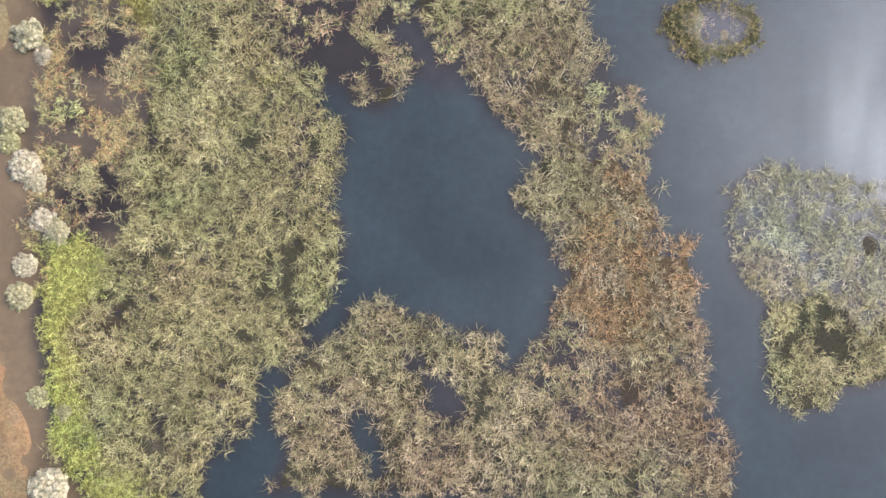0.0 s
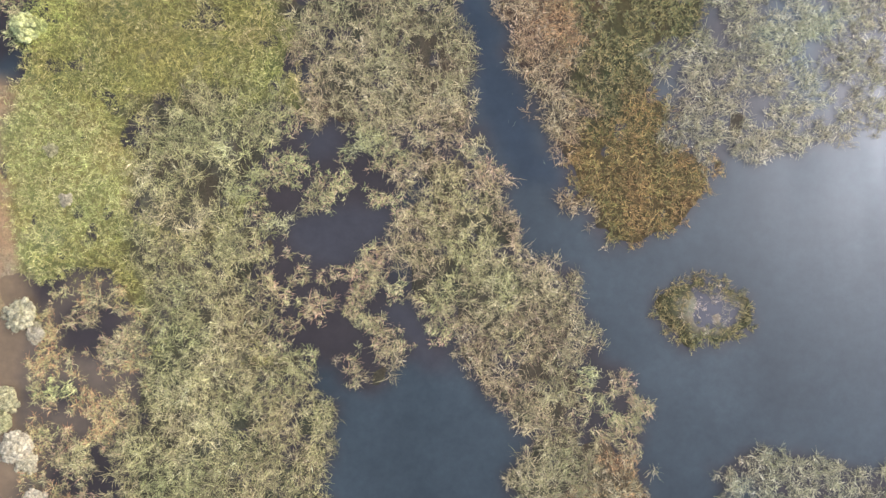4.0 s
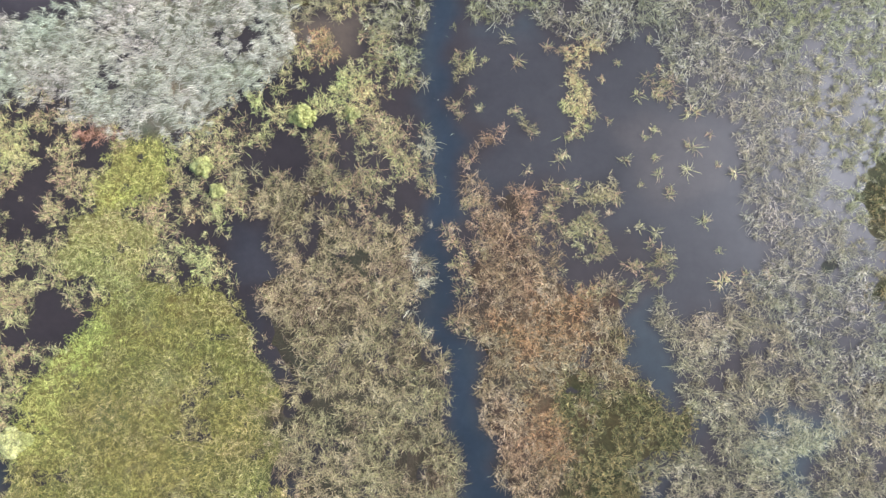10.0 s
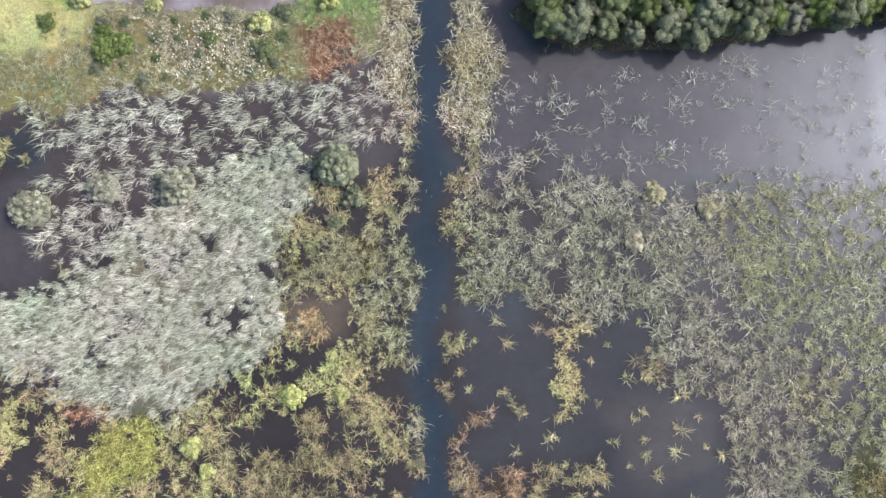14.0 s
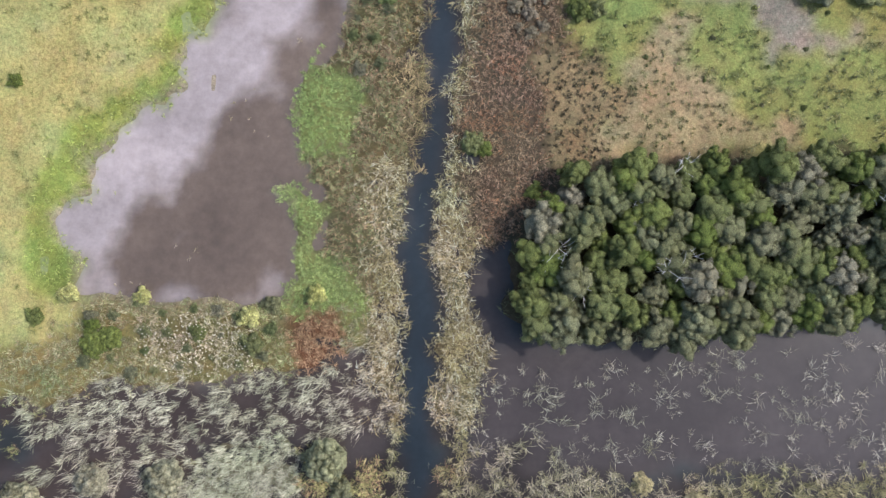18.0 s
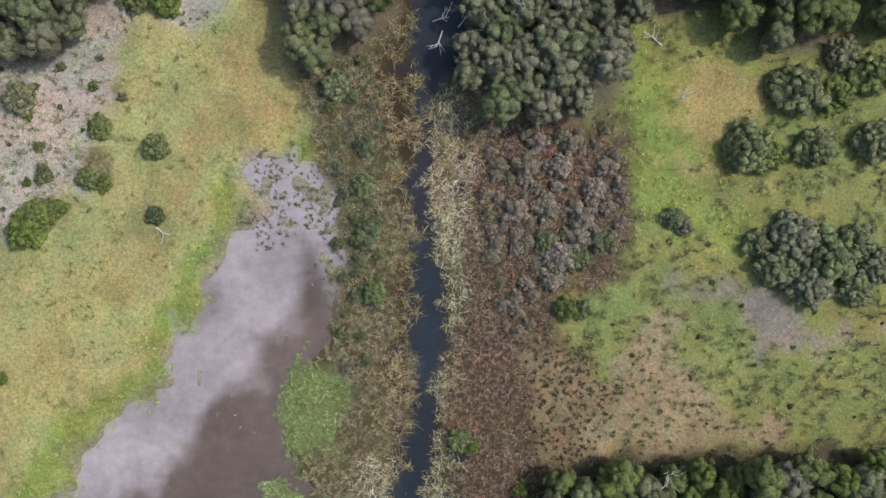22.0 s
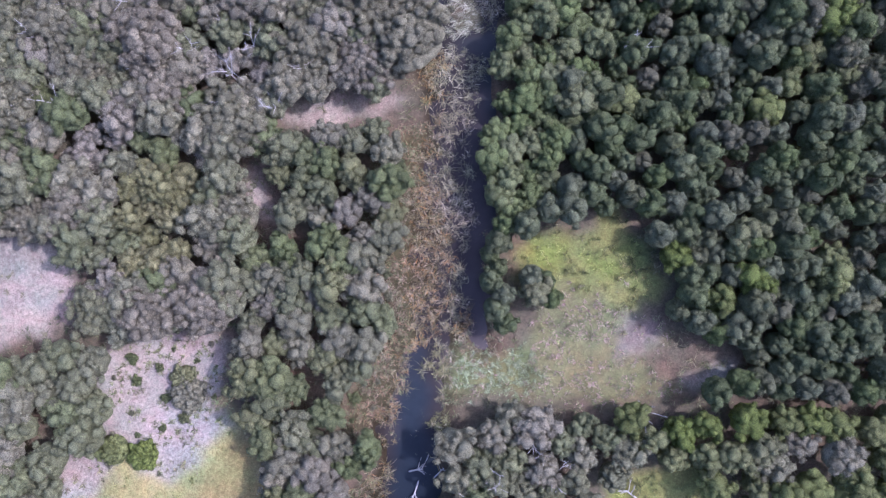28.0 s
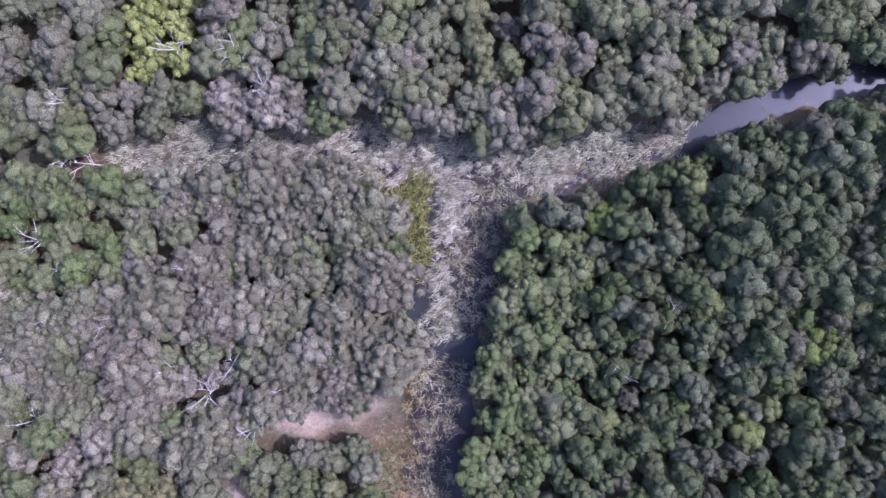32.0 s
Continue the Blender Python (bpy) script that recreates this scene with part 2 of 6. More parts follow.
# plant: spacing, cover, clump size, blades, length, width, rise (deg), lean (deg or None), colours
PLANTS = {
    "islet": (0.8, 0.8, 3, 10, 0.6, 0.06, (20, 65), None, [(180, 164, 136), (162, 144, 122), (146, 134, 100)]),
    "drift": (2.2, 0.3, 4, 2, 0.9, 0.07, (-4, 6), None, [(150, 146, 120), (120, 122, 96)]),
    "pond_sparse": (2.6, 0.34, 4, 34, 1.25, 0.075, (15, 60), None, [(184, 172, 124), (164, 158, 98), (172, 142, 104)]),
    "bank_pale": (0.66, 0.94, 3, 12, 1.3, 0.075, (15, 60), None, [(200, 184, 142), (176, 160, 116), (204, 194, 162), (140, 126, 84), (158, 146, 98)]),
    "bog_sparse": (2.1, 0.68, 6, 18, 1.01, 0.069, (15, 60), None, [(184, 178, 108), (188, 168, 118), (162, 158, 94), (178, 144, 108)]),
    "bog_few": (2.0, 0.5, 5, 18, 1.0, 0.07, (15, 60), None, [(178, 168, 104), (176, 130, 84), (160, 150, 90), (186, 162, 114)]),
    "tan": (0.95, 0.83, 5, 24, 1.45, 0.07, (15, 60), None, [(198, 176, 136), (174, 152, 110), (150, 136, 90), (128, 106, 78)]),
    "tan_olive": (0.95, 0.84, 5, 24, 1.45, 0.07, (15, 60), None, [(194, 178, 130), (174, 159, 107), (154, 145, 88), (129, 113, 77)]),
    "olive": (0.64, 0.97, 4, 14, 0.95, 0.065, (20, 65), None, [(164, 150, 80), (149, 139, 69), (130, 124, 59), (176, 160, 102)]),
    "lime": (0.64, 0.97, 4, 14, 0.95, 0.065, (20, 65), None, [(170, 168, 80), (156, 158, 72), (182, 174, 92), (142, 144, 66)]),
    "yellow": (0.64, 0.97, 4, 14, 0.95, 0.065, (20, 65), None, [(168, 164, 90), (156, 154, 80), (180, 168, 106), (142, 142, 72)]),
    "straw": (0.95, 0.8, 5, 24, 1.4, 0.07, (15, 60), None, [(196, 182, 146), (172, 158, 120), (146, 136, 96), (126, 114, 84)]),
    "rust": (0.8, 0.95, 5, 19, 1.1, 0.075, (20, 65), None, [(160, 126, 86), (174, 132, 84), (142, 120, 82), (168, 150, 116)]),
    "pink": (0.85, 0.94, 5, 19, 1.35, 0.068, (15, 60), None, [(172, 142, 102), (152, 124, 86), (134, 114, 76), (182, 160, 120)]),
    "dark": (0.75, 0.97, 5, 17, 0.85, 0.085, (20, 65), None, [(120, 107, 62), (132, 114, 66), (104, 99, 56), (146, 125, 76)]),
    "olivebrown": (0.75, 0.96, 5, 17, 0.9, 0.08, (20, 65), None, [(130, 112, 60), (112, 104, 52), (148, 120, 66), (120, 92, 50)]),
    "pale": (0.8, 0.98, 5, 27, 1.35, 0.07, (15, 55), 205, [(164, 161, 131), (146, 144, 115), (177, 171, 146), (124, 123, 93)]),
    "grey": (1.0, 0.8, 4, 24, 1.3, 0.066, (15, 60), None, [(170, 160, 128), (152, 144, 108), (134, 128, 92), (180, 170, 142)]),
    "greyolive": (1.0, 0.8, 4, 28, 1.15, 0.079, (20, 60), None, [(166, 156, 114), (148, 140, 94), (130, 126, 80), (174, 164, 130)]),
    "rustbank": (1.0, 0.92, 5, 32, 1.3, 0.06, (15, 60), None, [(156, 138, 100), (160, 118, 62), (130, 118, 76), (164, 150, 118), (112, 106, 66), (168, 128, 70)]),
    "tan_sparse": (1.9, 0.62, 4, 18, 1.11, 0.068, (15, 60), None, [(190, 176, 130), (166, 156, 106), (148, 138, 84), (176, 142, 106)]),
    "lime_sparse": (1.8, 0.68, 4, 18, 1.01, 0.074, (15, 60), None, [(182, 180, 106), (164, 166, 94), (190, 178, 116), (172, 144, 96)]),
    "straw_sparse": (2.0, 0.6, 5, 18, 1.26, 0.074, (15, 60), None, [(196, 186, 152), (170, 160, 124), (150, 142, 104)]),
    "pale_sparse": (1.05, 0.62, 3, 18, 1.65, 0.08, (12, 50), 205, [(168, 161, 136), (149, 143, 117), (179, 171, 148)]),
    "grey_sparse": (1.55, 0.5, 3, 15, 1.3, 0.068, (15, 60), None, [(162, 156, 136), (142, 136, 112), (172, 166, 146)]),
    "rust_low": (0.75, 0.95, 3, 27, 0.84, 0.079, (20, 70), None, [(156, 120, 88), (140, 106, 78), (166, 134, 100)]),
    "sedge": (0.8, 0.9, 3, 27, 1.05, 0.074, (20, 65), None, [(146, 136, 92), (126, 120, 76), (160, 150, 108)]),
    "sedge_brown": (0.62, 0.93, 3, 18, 0.66, 0.078, (20, 70), None, [(140, 110, 84), (118, 94, 72), (158, 134, 106), (104, 90, 66), (146, 106, 74)]),
    "sedge_green": (0.8, 0.97, 3, 27, 1.05, 0.079, (20, 70), None, [(126, 126, 62), (108, 116, 54), (142, 136, 76)]),
    "bank": (0.72, 0.86, 3, 30, 0.8, 0.072, (15, 65), None, [(146, 132, 96), (122, 124, 78), (154, 126, 94), (130, 136, 92), (114, 96, 70), (158, 142, 116)]),
    "scrub": (0.75, 0.86, 3, 28, 0.8, 0.075, (15, 65), None, [(144, 140, 96), (122, 126, 76), (140, 122, 88), (160, 156, 118), (104, 112, 66)]),
    "flowers": (0.8, 0.85, 4, 27, 0.95, 0.085, (15, 65), None, [(206, 196, 172), (140, 134, 88), (186, 172, 140), (120, 118, 70)]),
    "herb": (0.6, 0.97, 3, 30, 0.55, 0.075, (10, 60), None, [(136, 150, 84), (122, 136, 74), (150, 158, 96), (108, 122, 66)]),
    "palegreen": (0.65, 0.92, 3, 27, 0.6, 0.08, (10, 55), None, [(138, 150, 104), (126, 138, 92), (152, 160, 120)]),
    "turf": (1.5, 0.36, 5, 17, 0.65, 0.086, (20, 70), None, [(116, 116, 62), (134, 132, 74), (98, 102, 54)]),
    "turf_orange": (1.6, 0.2, 6, 16, 0.63, 0.068, (20, 70), None, [(136, 118, 66), (150, 130, 74), (112, 110, 58)]),
    "turf_green": (0.8, 0.75, 3, 15, 0.6, 0.08, (20, 70), None, [(148, 152, 78), (134, 142, 68), (160, 160, 90)]),
    "tussock": (1.15, 0.52, 4, 20, 0.89, 0.103, (20, 70), None, [(92, 96, 50), (110, 114, 58), (84, 88, 48), (134, 128, 72)]),
    "tussock_dense": (0.85, 0.82, 3, 26, 0.44, 0.1, (30, 80), None, [(74, 66, 44), (90, 78, 54), (64, 60, 38), (104, 92, 60)]),
    "tussock_thin": (1.25, 0.75, 4, 24, 0.6, 0.095, (20, 75), None, [(100, 92, 60), (122, 112, 70), (84, 84, 48)]),
    "mudveg": (0.85, 0.66, 3, 20, 0.5, 0.085, (20, 70), None, [(96, 92, 60), (112, 106, 68), (86, 86, 52), (132, 128, 76)]),
    "sand_sparse": (1.15, 0.68, 4, 18, 0.62, 0.11, (15, 70), None, [(118, 124, 76), (134, 136, 90), (100, 106, 62), (128, 118, 88)]),
    "lagoon_tufts": (2.6, 0.16, 9, 12, 0.5, 0.07, (20, 70), None, [(150, 132, 112), (128, 118, 84), (166, 150, 128)]),
    "sand_few": (2.4, 0.35, 4, 17, 0.6, 0.1, (15, 70), None, [(120, 116, 78), (136, 126, 92), (98, 100, 64)]),
    "heath": (0.75, 0.82, 4, 24, 0.55, 0.08, (15, 65), None, [(120, 128, 78), (104, 116, 68), (168, 142, 126), (134, 144, 86), (150, 132, 112)]),
    "litter": (1.5, 0.7, 4, 10, 1.05, 0.114, (15, 65), None, [(108, 110, 70), (122, 116, 82), (94, 100, 60)]),
}
LABELS = {
    "islet": "short pale dry reeds inside a ring of bulrushes",
    "drift": "loose reed stems floating on the dark channel",
    "pond_sparse": "lone tan sedge tussocks in a brown pond",
    "bank_pale": "pale straw reeds hanging over the channel bank",
    "bog_sparse": "yellow-green sedge tussocks scattered over dark bog water",
    "bog_few": "a few orange and yellow tufts in brown bog",
    "tan": "dense tan reeds with dark gaps in shallow water",
    "tan_olive": "dense tan and olive reeds in shallow marsh water",
    "olive": "thick olive green rushes at the water's edge",
    "lime": "fresh yellow-green rushes along the shore",
    "yellow": "pale yellow-green rushes in a dense bed",
    "straw": "straw-coloured dry reeds beside the open channel",
    "rust": "rusty orange-brown reeds in a dense bed",
    "pink": "pinkish brown dry reeds beside the channel",
    "dark": "dark olive bulrushes in a dense clump",
    "olivebrown": "olive-brown bulrushes at the open water",
    "pale": "pale grey-white dry reeds bent over one way",
    "grey": "grey dead reeds standing in shallow water",
    "greyolive": "grey-olive reeds in shallow water",
    "rustbank": "tan and orange reeds filling the overgrown channel",
    "tan_sparse": "loose tan sedge tussocks in dark water",
    "lime_sparse": "loose yellow-green tussocks in dark water",
    "straw_sparse": "thin straw reeds standing in open water",
    "pale_sparse": "scattered pale dry reed tufts in brown water",
    "grey_sparse": "scattered bare grey reed tufts in brown water",
    "rust_low": "low rust-brown plants on wet ground",
    "sedge": "brown and olive sedge on wet ground",
    "sedge_brown": "dark reddish brown sedge beside the reeds",
    "sedge_green": "green sedge on a dry corner of ground",
    "bank": "mixed brown and green scrub on the channel bank",
    "scrub": "dry tan and green scrub on the lagoon's edge",
    "flowers": "low scrub with many whitish seed heads",
    "herb": "bright green low herbs beside the lagoon",
    "palegreen": "pale green low plants in a clearing",
    "turf": "short yellow grass with darker tufts",
    "turf_orange": "short dry grass with orange-brown tufts",
    "turf_green": "short bright green grass at the water's edge",
    "tussock": "dark grass tussocks in a yellow-green meadow",
    "tussock_dense": "crowded brown grass tussocks on dry ground",
    "tussock_thin": "thin dry tussocks on bare sandy ground",
    "mudveg": "thin grey-green plants on drying mud",
    "sand_sparse": "low olive bushlets scattered on pale sand",
    "lagoon_tufts": "small dead tufts standing in the brown lagoon",
    "sand_few": "a few low tufts on bare pale sand",
    "heath": "low grey and pinkish heath in a clearing",
    "litter": "undergrowth and leaf litter below the trees",
}

# ---- the plan as a map of half-metre cells ----
X0, Y0, STEP, NX, NY = -95.0, -55.0, 0.5, 380, 1020
gx, gy = np.meshgrid(X0 + STEP * (np.arange(NX) + 0.5), Y0 + STEP * (np.arange(NY) + 0.5))
ZMAP = np.zeros((NY, NX), int)
ZONES = [("water", None)]
RAGGED = ("reed_mixed", "reed_tan", "reed_straw", "reed_pink", "reed_grey", "reed_greyolive", "reed_rust", "reed_yellow", "sedge_brown")


def value_noise(x, y, size, seed):
    """Smooth noise between 0 and 1 with bumps of that size."""
    r = np.random.default_rng(seed).random((256, 256))
    u, v = x / size, y / size
    i, j = np.floor(u).astype(int), np.floor(v).astype(int)
    a, b = u - i, v - j
    a, b = a * a * (3 - 2 * a), b * b * (3 - 2 * b)
    i0, i1, j0, j1 = i % 256, (i + 1) % 256, j % 256, (j + 1) % 256
    return (r[j0, i0] * (1 - a) + r[j0, i1] * a) * (1 - b) + (r[j1, i0] * (1 - a) + r[j1, i1] * a) * b


WX = gx + 2.6 * (value_noise(gx, gy, 4.0, 1) - 0.5) + 1.6 * (value_noise(gx, gy, 1.4, 2) - 0.5)
WY = gy + 2.6 * (value_noise(gx, gy, 4.0, 3) - 0.5) + 1.6 * (value_noise(gx, gy, 1.4, 4) - 0.5)


RX = WX + 4.5 * (value_noise(gx, gy, 6.0, 11) - 0.5) + 2.4 * (value_noise(gx + gy, gy - gx, 2.8, 12) - 0.5)
RY = WY + 4.5 * (value_noise(gx, gy, 6.0, 13) - 0.5) + 2.4 * (value_noise(gx + gy, gy - gx, 2.8, 14) - 0.5)


def inside(px, py, pts):
    hit = np.zeros(px.shape, bool)
    for (xa, ya), (xb, yb) in zip(pts, pts[1:] + pts[:1]):
        if ya != yb:
            hit ^= ((ya > py) != (yb > py)) & (px < (xb - xa) * (py - ya) / (yb - ya) + xa)
    return hit


def zone(kind, pts):
    """Lay a kind of cover over a stretch of the plan; a later one covers an earlier one."""
    xs, ys = [p[0] for p in pts], [p[1] for p in pts]
    i0, i1 = max(0, int((min(xs) - 4 - X0) / STEP)), min(NX, int((max(xs) + 4 - X0) / STEP))
    j0, j1 = max(0, int((min(ys) - 4 - Y0) / STEP)), min(NY, int((max(ys) + 4 - Y0) / STEP))
    if i1 <= i0 or j1 <= j0:
        return
    part_map = ZMAP[j0:j1, i0:i1]
    # beds of reeds and bog end more raggedly than banks and shores
    u, v = (RX, RY) if kind.split("_")[0] in ("sparse", "bog", "pond", "sandveg", "meadow", "dryground", "sand") or kind in RAGGED else (WX, WY)
    part_map[inside(u[j0:j1, i0:i1], v[j0:j1, i0:i1], pts)] = len(ZONES)
    ZONES.append((kind, pts))


zone("bog", [(-82.0, 80.0), (-20.0, 80.0), (-6.0, 120.0), (-6.0, 178.0), (-82.0, 178.0)])
zone("bog_brown", [(-82.0, -6.0), (-56.0, -6.0), (-44.0, 60.0), (-82.0, 60.0)])
zone("bankscrub", [(-83.7, 234.6), (84.3, 241.4), (79.1, 351.2), (-87.3, 344.1)])
zone("sandveg", [(-82.4, 285.5), (-33.1, 287.8), (-36.5, 369.2), (-85.3, 366.8)])
zone("forestfloor", [(-82.3, 340.1), (-6.7, 334.9), (-12.5, 444.7), (-87.5, 440.7)])
zone("meadow", [(15.8, 227.6), (84.8, 230.3), (80.8, 314.9), (12.3, 312.0)])
zone("forestfloor", [(10.8, 299.1), (87.0, 303.1), (79.0, 449.6), (3.0, 445.5)])
zone("beach", [(-77.5, -6.3), (-71.0, -8.0), (-70.0, -15.4), (-67.6, -22.7), (-66.5, -29.1), (-65.2, -39.1), (-76.4, -39.4)])
zone("shoal", [(-79.3, 47.4), (-67.2, 47.7), (-66.9, 38.4), (-68.5, 30.9), (-69.2, 23.4), (-67.1, 14.2), (-68.7, 8.6), (-66.7, 4.1), (-66.5, -4.2), (-66.3, -11.6), (-64.2, -19.8), (-63.5, -26.2), (-60.1, -32.6), (-54.8, -38.9), (-65.2, -39.1), (-66.5, -29.1), (-67.6, -22.7), (-70.0, -15.4), (-71.0, -8.0), (-77.5, -6.3)])
zone("bog_brown", [(-68.1, 47.7), (-46.7, 48.1), (-46.9, 38.8), (-48.1, 30.4), (-49.8, 24.4), (-53.8, 21.0), (-55.5, 15.4), (-54.9, 9.9), (-51.1, 5.3), (-57.6, 6.6), (-65.4, 4.1), (-66.9, 8.7), (-64.3, 16.1), (-66.5, 25.4), (-64.9, 32.8)])
zone("reed_mixed", [(-47.2, 48.1), (-29.1, 48.5), (-27.9, 36.5), (-25.0, 34.7), (-21.2, 31.0), (-18.4, 28.3), (-18.3, 25.1), (-15.9, 20.5), (-17.1, 14.5), (-16.0, 8.0), (-16.7, -0.3), (-18.0, -5.9), (-22.0, -9.6), (-24.7, -12.9), (-28.8, -15.3), (-31.5, -19.1), (-31.8, -24.1), (-33.9, -29.2), (-37.9, -34.8), (-40.6, -38.5), (-54.4, -38.8), (-60.1, -32.6), (-63.5, -26.2), (-63.2, -19.8), (-65.8, -11.6), (-65.6, -2.4), (-65.4, 4.1), (-57.6, 6.6), (-51.1, 5.3), (-54.9, 9.9), (-55.5, 15.4), (-53.8, 21.0), (-49.8, 24.4), (-48.1, 30.4), (-46.9, 38.8)])
zone("reed_lime", [(-65.4, 4.1), (-57.6, 6.6), (-55.5, 0.6), (-59.0, -5.9), (-57.8, -15.1), (-55.7, -24.2), (-50.8, -33.3), (-40.6, -38.5), (-54.4, -38.8), (-60.1, -32.6), (-63.5, -26.2), (-63.2, -19.8), (-65.8, -11.6), (-65.6, -2.4)])
zone("sparse_lime", [(-67.1, 46.8), (-47.2, 47.2), (-48.7, 36.0), (-54.7, 33.1), (-59.3, 34.8), (-61.1, 30.1), (-65.3, 31.0), (-66.9, 38.4)])
zone("sparse_lime", [(-67.4, 24.9), (-57.2, 25.8), (-57.2, 24.2), (-62.7, 22.2), (-64.9, 18.4), (-67.1, 21.6)])
zone("sparse_tan", [(-61.6, 17.1), (-54.3, 20.1), (-54.9, 9.9), (-58.5, 7.0), (-63.7, 9.7)])
zone("reed_olive", [(-47.2, 48.1), (-29.1, 48.5), (-28.8, 36.4), (-36.1, 33.5), (-46.8, 34.2)])
zone("reed_tan", [(-25.0, -37.2), (-26.1, -29.0), (-27.6, -24.0), (-27.3, -19.0), (-25.6, -15.2), (-22.0, -11.5), (-16.5, -7.7), (-11.1, -4.8), (-5.5, -6.5), (-0.0, -5.0), (4.7, -8.1), (10.2, -8.9), (10.8, -13.5), (7.7, -20.9), (6.2, -36.5)])
zone("pool", [(-3.0, -15.6), (2.1, -17.3), (3.6, -21.0), (0.4, -22.0), (-2.9, -19.7)])
zone("pool", [(-5.5, -13.1), (-2.2, -12.4), (-2.5, -15.1), (-5.1, -15.2)])
zone("water", [(-15.3, -21.4), (-11.6, -23.2), (-7.7, -28.6), (-10.4, -34.1), (-12.3, -28.7), (-14.7, -25.1)])
zone("sparse_tan", [(-23.2, -18.9), (-19.0, -19.7), (-19.8, -23.8), (-23.0, -23.9)])
zone("reed_tan", [(-3.2, 49.1), (21.9, 49.7), (24.8, 40.4), (27.3, 34.0), (32.4, 31.3), (34.4, 22.1), (33.6, 16.6), (37.4, 9.3), (39.4, 2.9), (41.4, -4.5), (43.8, -9.9), (45.3, -18.1), (45.9, -25.4), (48.3, -31.8), (47.5, -36.4), (5.3, -37.4), (5.0, -24.6), (10.3, -15.3), (16.7, -12.4), (18.0, -9.6), (17.0, -2.3), (18.6, 6.1), (16.3, 8.8), (13.4, 12.4), (12.4, 17.9), (13.6, 24.9), (8.5, 27.5), (5.6, 30.7), (2.7, 35.3), (-0.2, 40.8)])
zone("reed_rust", [(20.0, 7.9), (25.4, 11.8), (30.0, 14.2), (33.7, 14.3), (37.4, 9.3), (39.9, 1.0), (40.9, -5.4), (34.1, -11.1), (25.0, -11.3), (18.0, -9.6), (17.0, -2.3), (18.6, 6.1)])
zone("reed_pink", [(25.0, -11.3), (34.1, -11.1), (41.9, -5.4), (43.8, -12.7), (45.9, -25.4), (47.5, -35.5), (34.6, -35.8), (24.3, -24.1)])
zone("sparse_tan", [(27.7, 33.1), (33.3, 30.4), (34.9, 19.4), (29.9, 16.5), (25.3, 18.2), (19.7, 19.0), (19.6, 24.6)])
zone("sparse_tan", [(18.6, -14.2), (25.9, -13.1), (27.0, -20.4), (16.9, -21.6)])
zone("reed_tan", [(-25.4, 48.6), (-7.8, 49.0), (-6.6, 38.8), (-3.3, 36.1), (-4.6, 31.4), (-6.8, 28.1), (-12.8, 27.1), (-16.6, 29.3), (-19.8, 31.1), (-22.7, 34.7), (-27.9, 37.4), (-29.1, 48.5)])
zone("reed_straw", [(46.5, 15.0), (53.8, 19.8), (65.8, 18.2), (76.9, 19.4), (77.4, -16.4), (66.4, -17.6), (63.7, -21.8), (57.3, -22.0), (54.0, -18.4), (52.6, -14.3), (51.4, 0.4), (48.5, 7.7)])
zone("reed_mixed", [(52.4, -1.4), (61.5, 2.5), (69.8, -2.9), (77.2, -2.7), (77.4, -16.4), (66.4, -17.6), (63.7, -21.8), (57.3, -22.0), (54.0, -18.4), (52.5, -12.5)])
zone("sparse_straw", [(50.3, 9.6), (54.9, 11.5), (64.1, 8.0), (66.1, 3.5), (55.0, 3.2)])
zone("reed_dark", [(34.5, 42.3), (37.6, 45.7), (43.1, 48.9), (47.8, 46.9), (52.5, 44.3), (50.8, 39.2), (46.2, 35.5), (40.7, 36.1), (36.5, 38.3)])
zone("reed_islet", [(38.4, 42.9), (40.9, 46.1), (44.1, 46.8), (47.8, 45.1), (49.0, 41.4), (45.4, 38.3), (41.1, 38.7)])
zone("beach", [(-78.6, 76.7), (-72.2, 76.0), (-71.2, 65.8), (-70.4, 52.8), (-69.9, 45.4), (-72.4, 37.9), (-76.7, 28.6)])
zone("reed_olive", [(-57.4, 106.3), (-51.0, 110.3), (-43.6, 112.4), (-35.1, 110.8), (-32.1, 105.3), (-29.1, 98.8), (-26.2, 95.2), (-24.9, 85.9), (-23.7, 76.6), (-22.5, 70.1), (-24.2, 65.4), (-30.6, 61.5), (-29.4, 53.2), (-27.4, 48.7), (-28.9, 39.4), (-23.0, 31.2), (-47.1, 30.5), (-48.3, 36.9), (-54.1, 44.1), (-57.9, 45.8), (-64.3, 43.7), (-69.0, 45.4), (-70.2, 52.8), (-71.7, 65.8), (-72.1, 76.0), (-70.4, 81.6), (-68.8, 87.3), (-68.1, 93.8), (-64.5, 97.7)])
zone("reed_lime", [(-69.0, 93.8), (-63.6, 98.6), (-57.4, 106.3), (-52.6, 104.1), (-60.7, 95.0), (-64.8, 81.8), (-70.4, 82.6)])
zone("reed_yellow", [(-72.1, 76.0), (-61.8, 75.4), (-53.8, 60.8), (-57.9, 45.8), (-69.0, 45.4)])
zone("reed_mixed", [(-51.6, 77.6), (-26.5, 76.5), (-24.2, 65.4), (-32.2, 54.1), (-50.7, 53.4), (-54.0, 66.3)])
zone("reed_mixed", [(-48.8, 51.7), (-28.5, 54.2), (-28.6, 31.1), (-47.1, 30.5), (-48.3, 36.9)])
zone("bog_brown", [(-59.7, 44.8), (-53.2, 44.1), (-47.4, 37.8), (-48.0, 29.5), (-65.6, 28.9), (-66.0, 40.0)])
zone("sparse_tan", [(-61.5, 42.9), (-49.3, 40.5), (-49.9, 31.3), (-61.0, 30.9)])
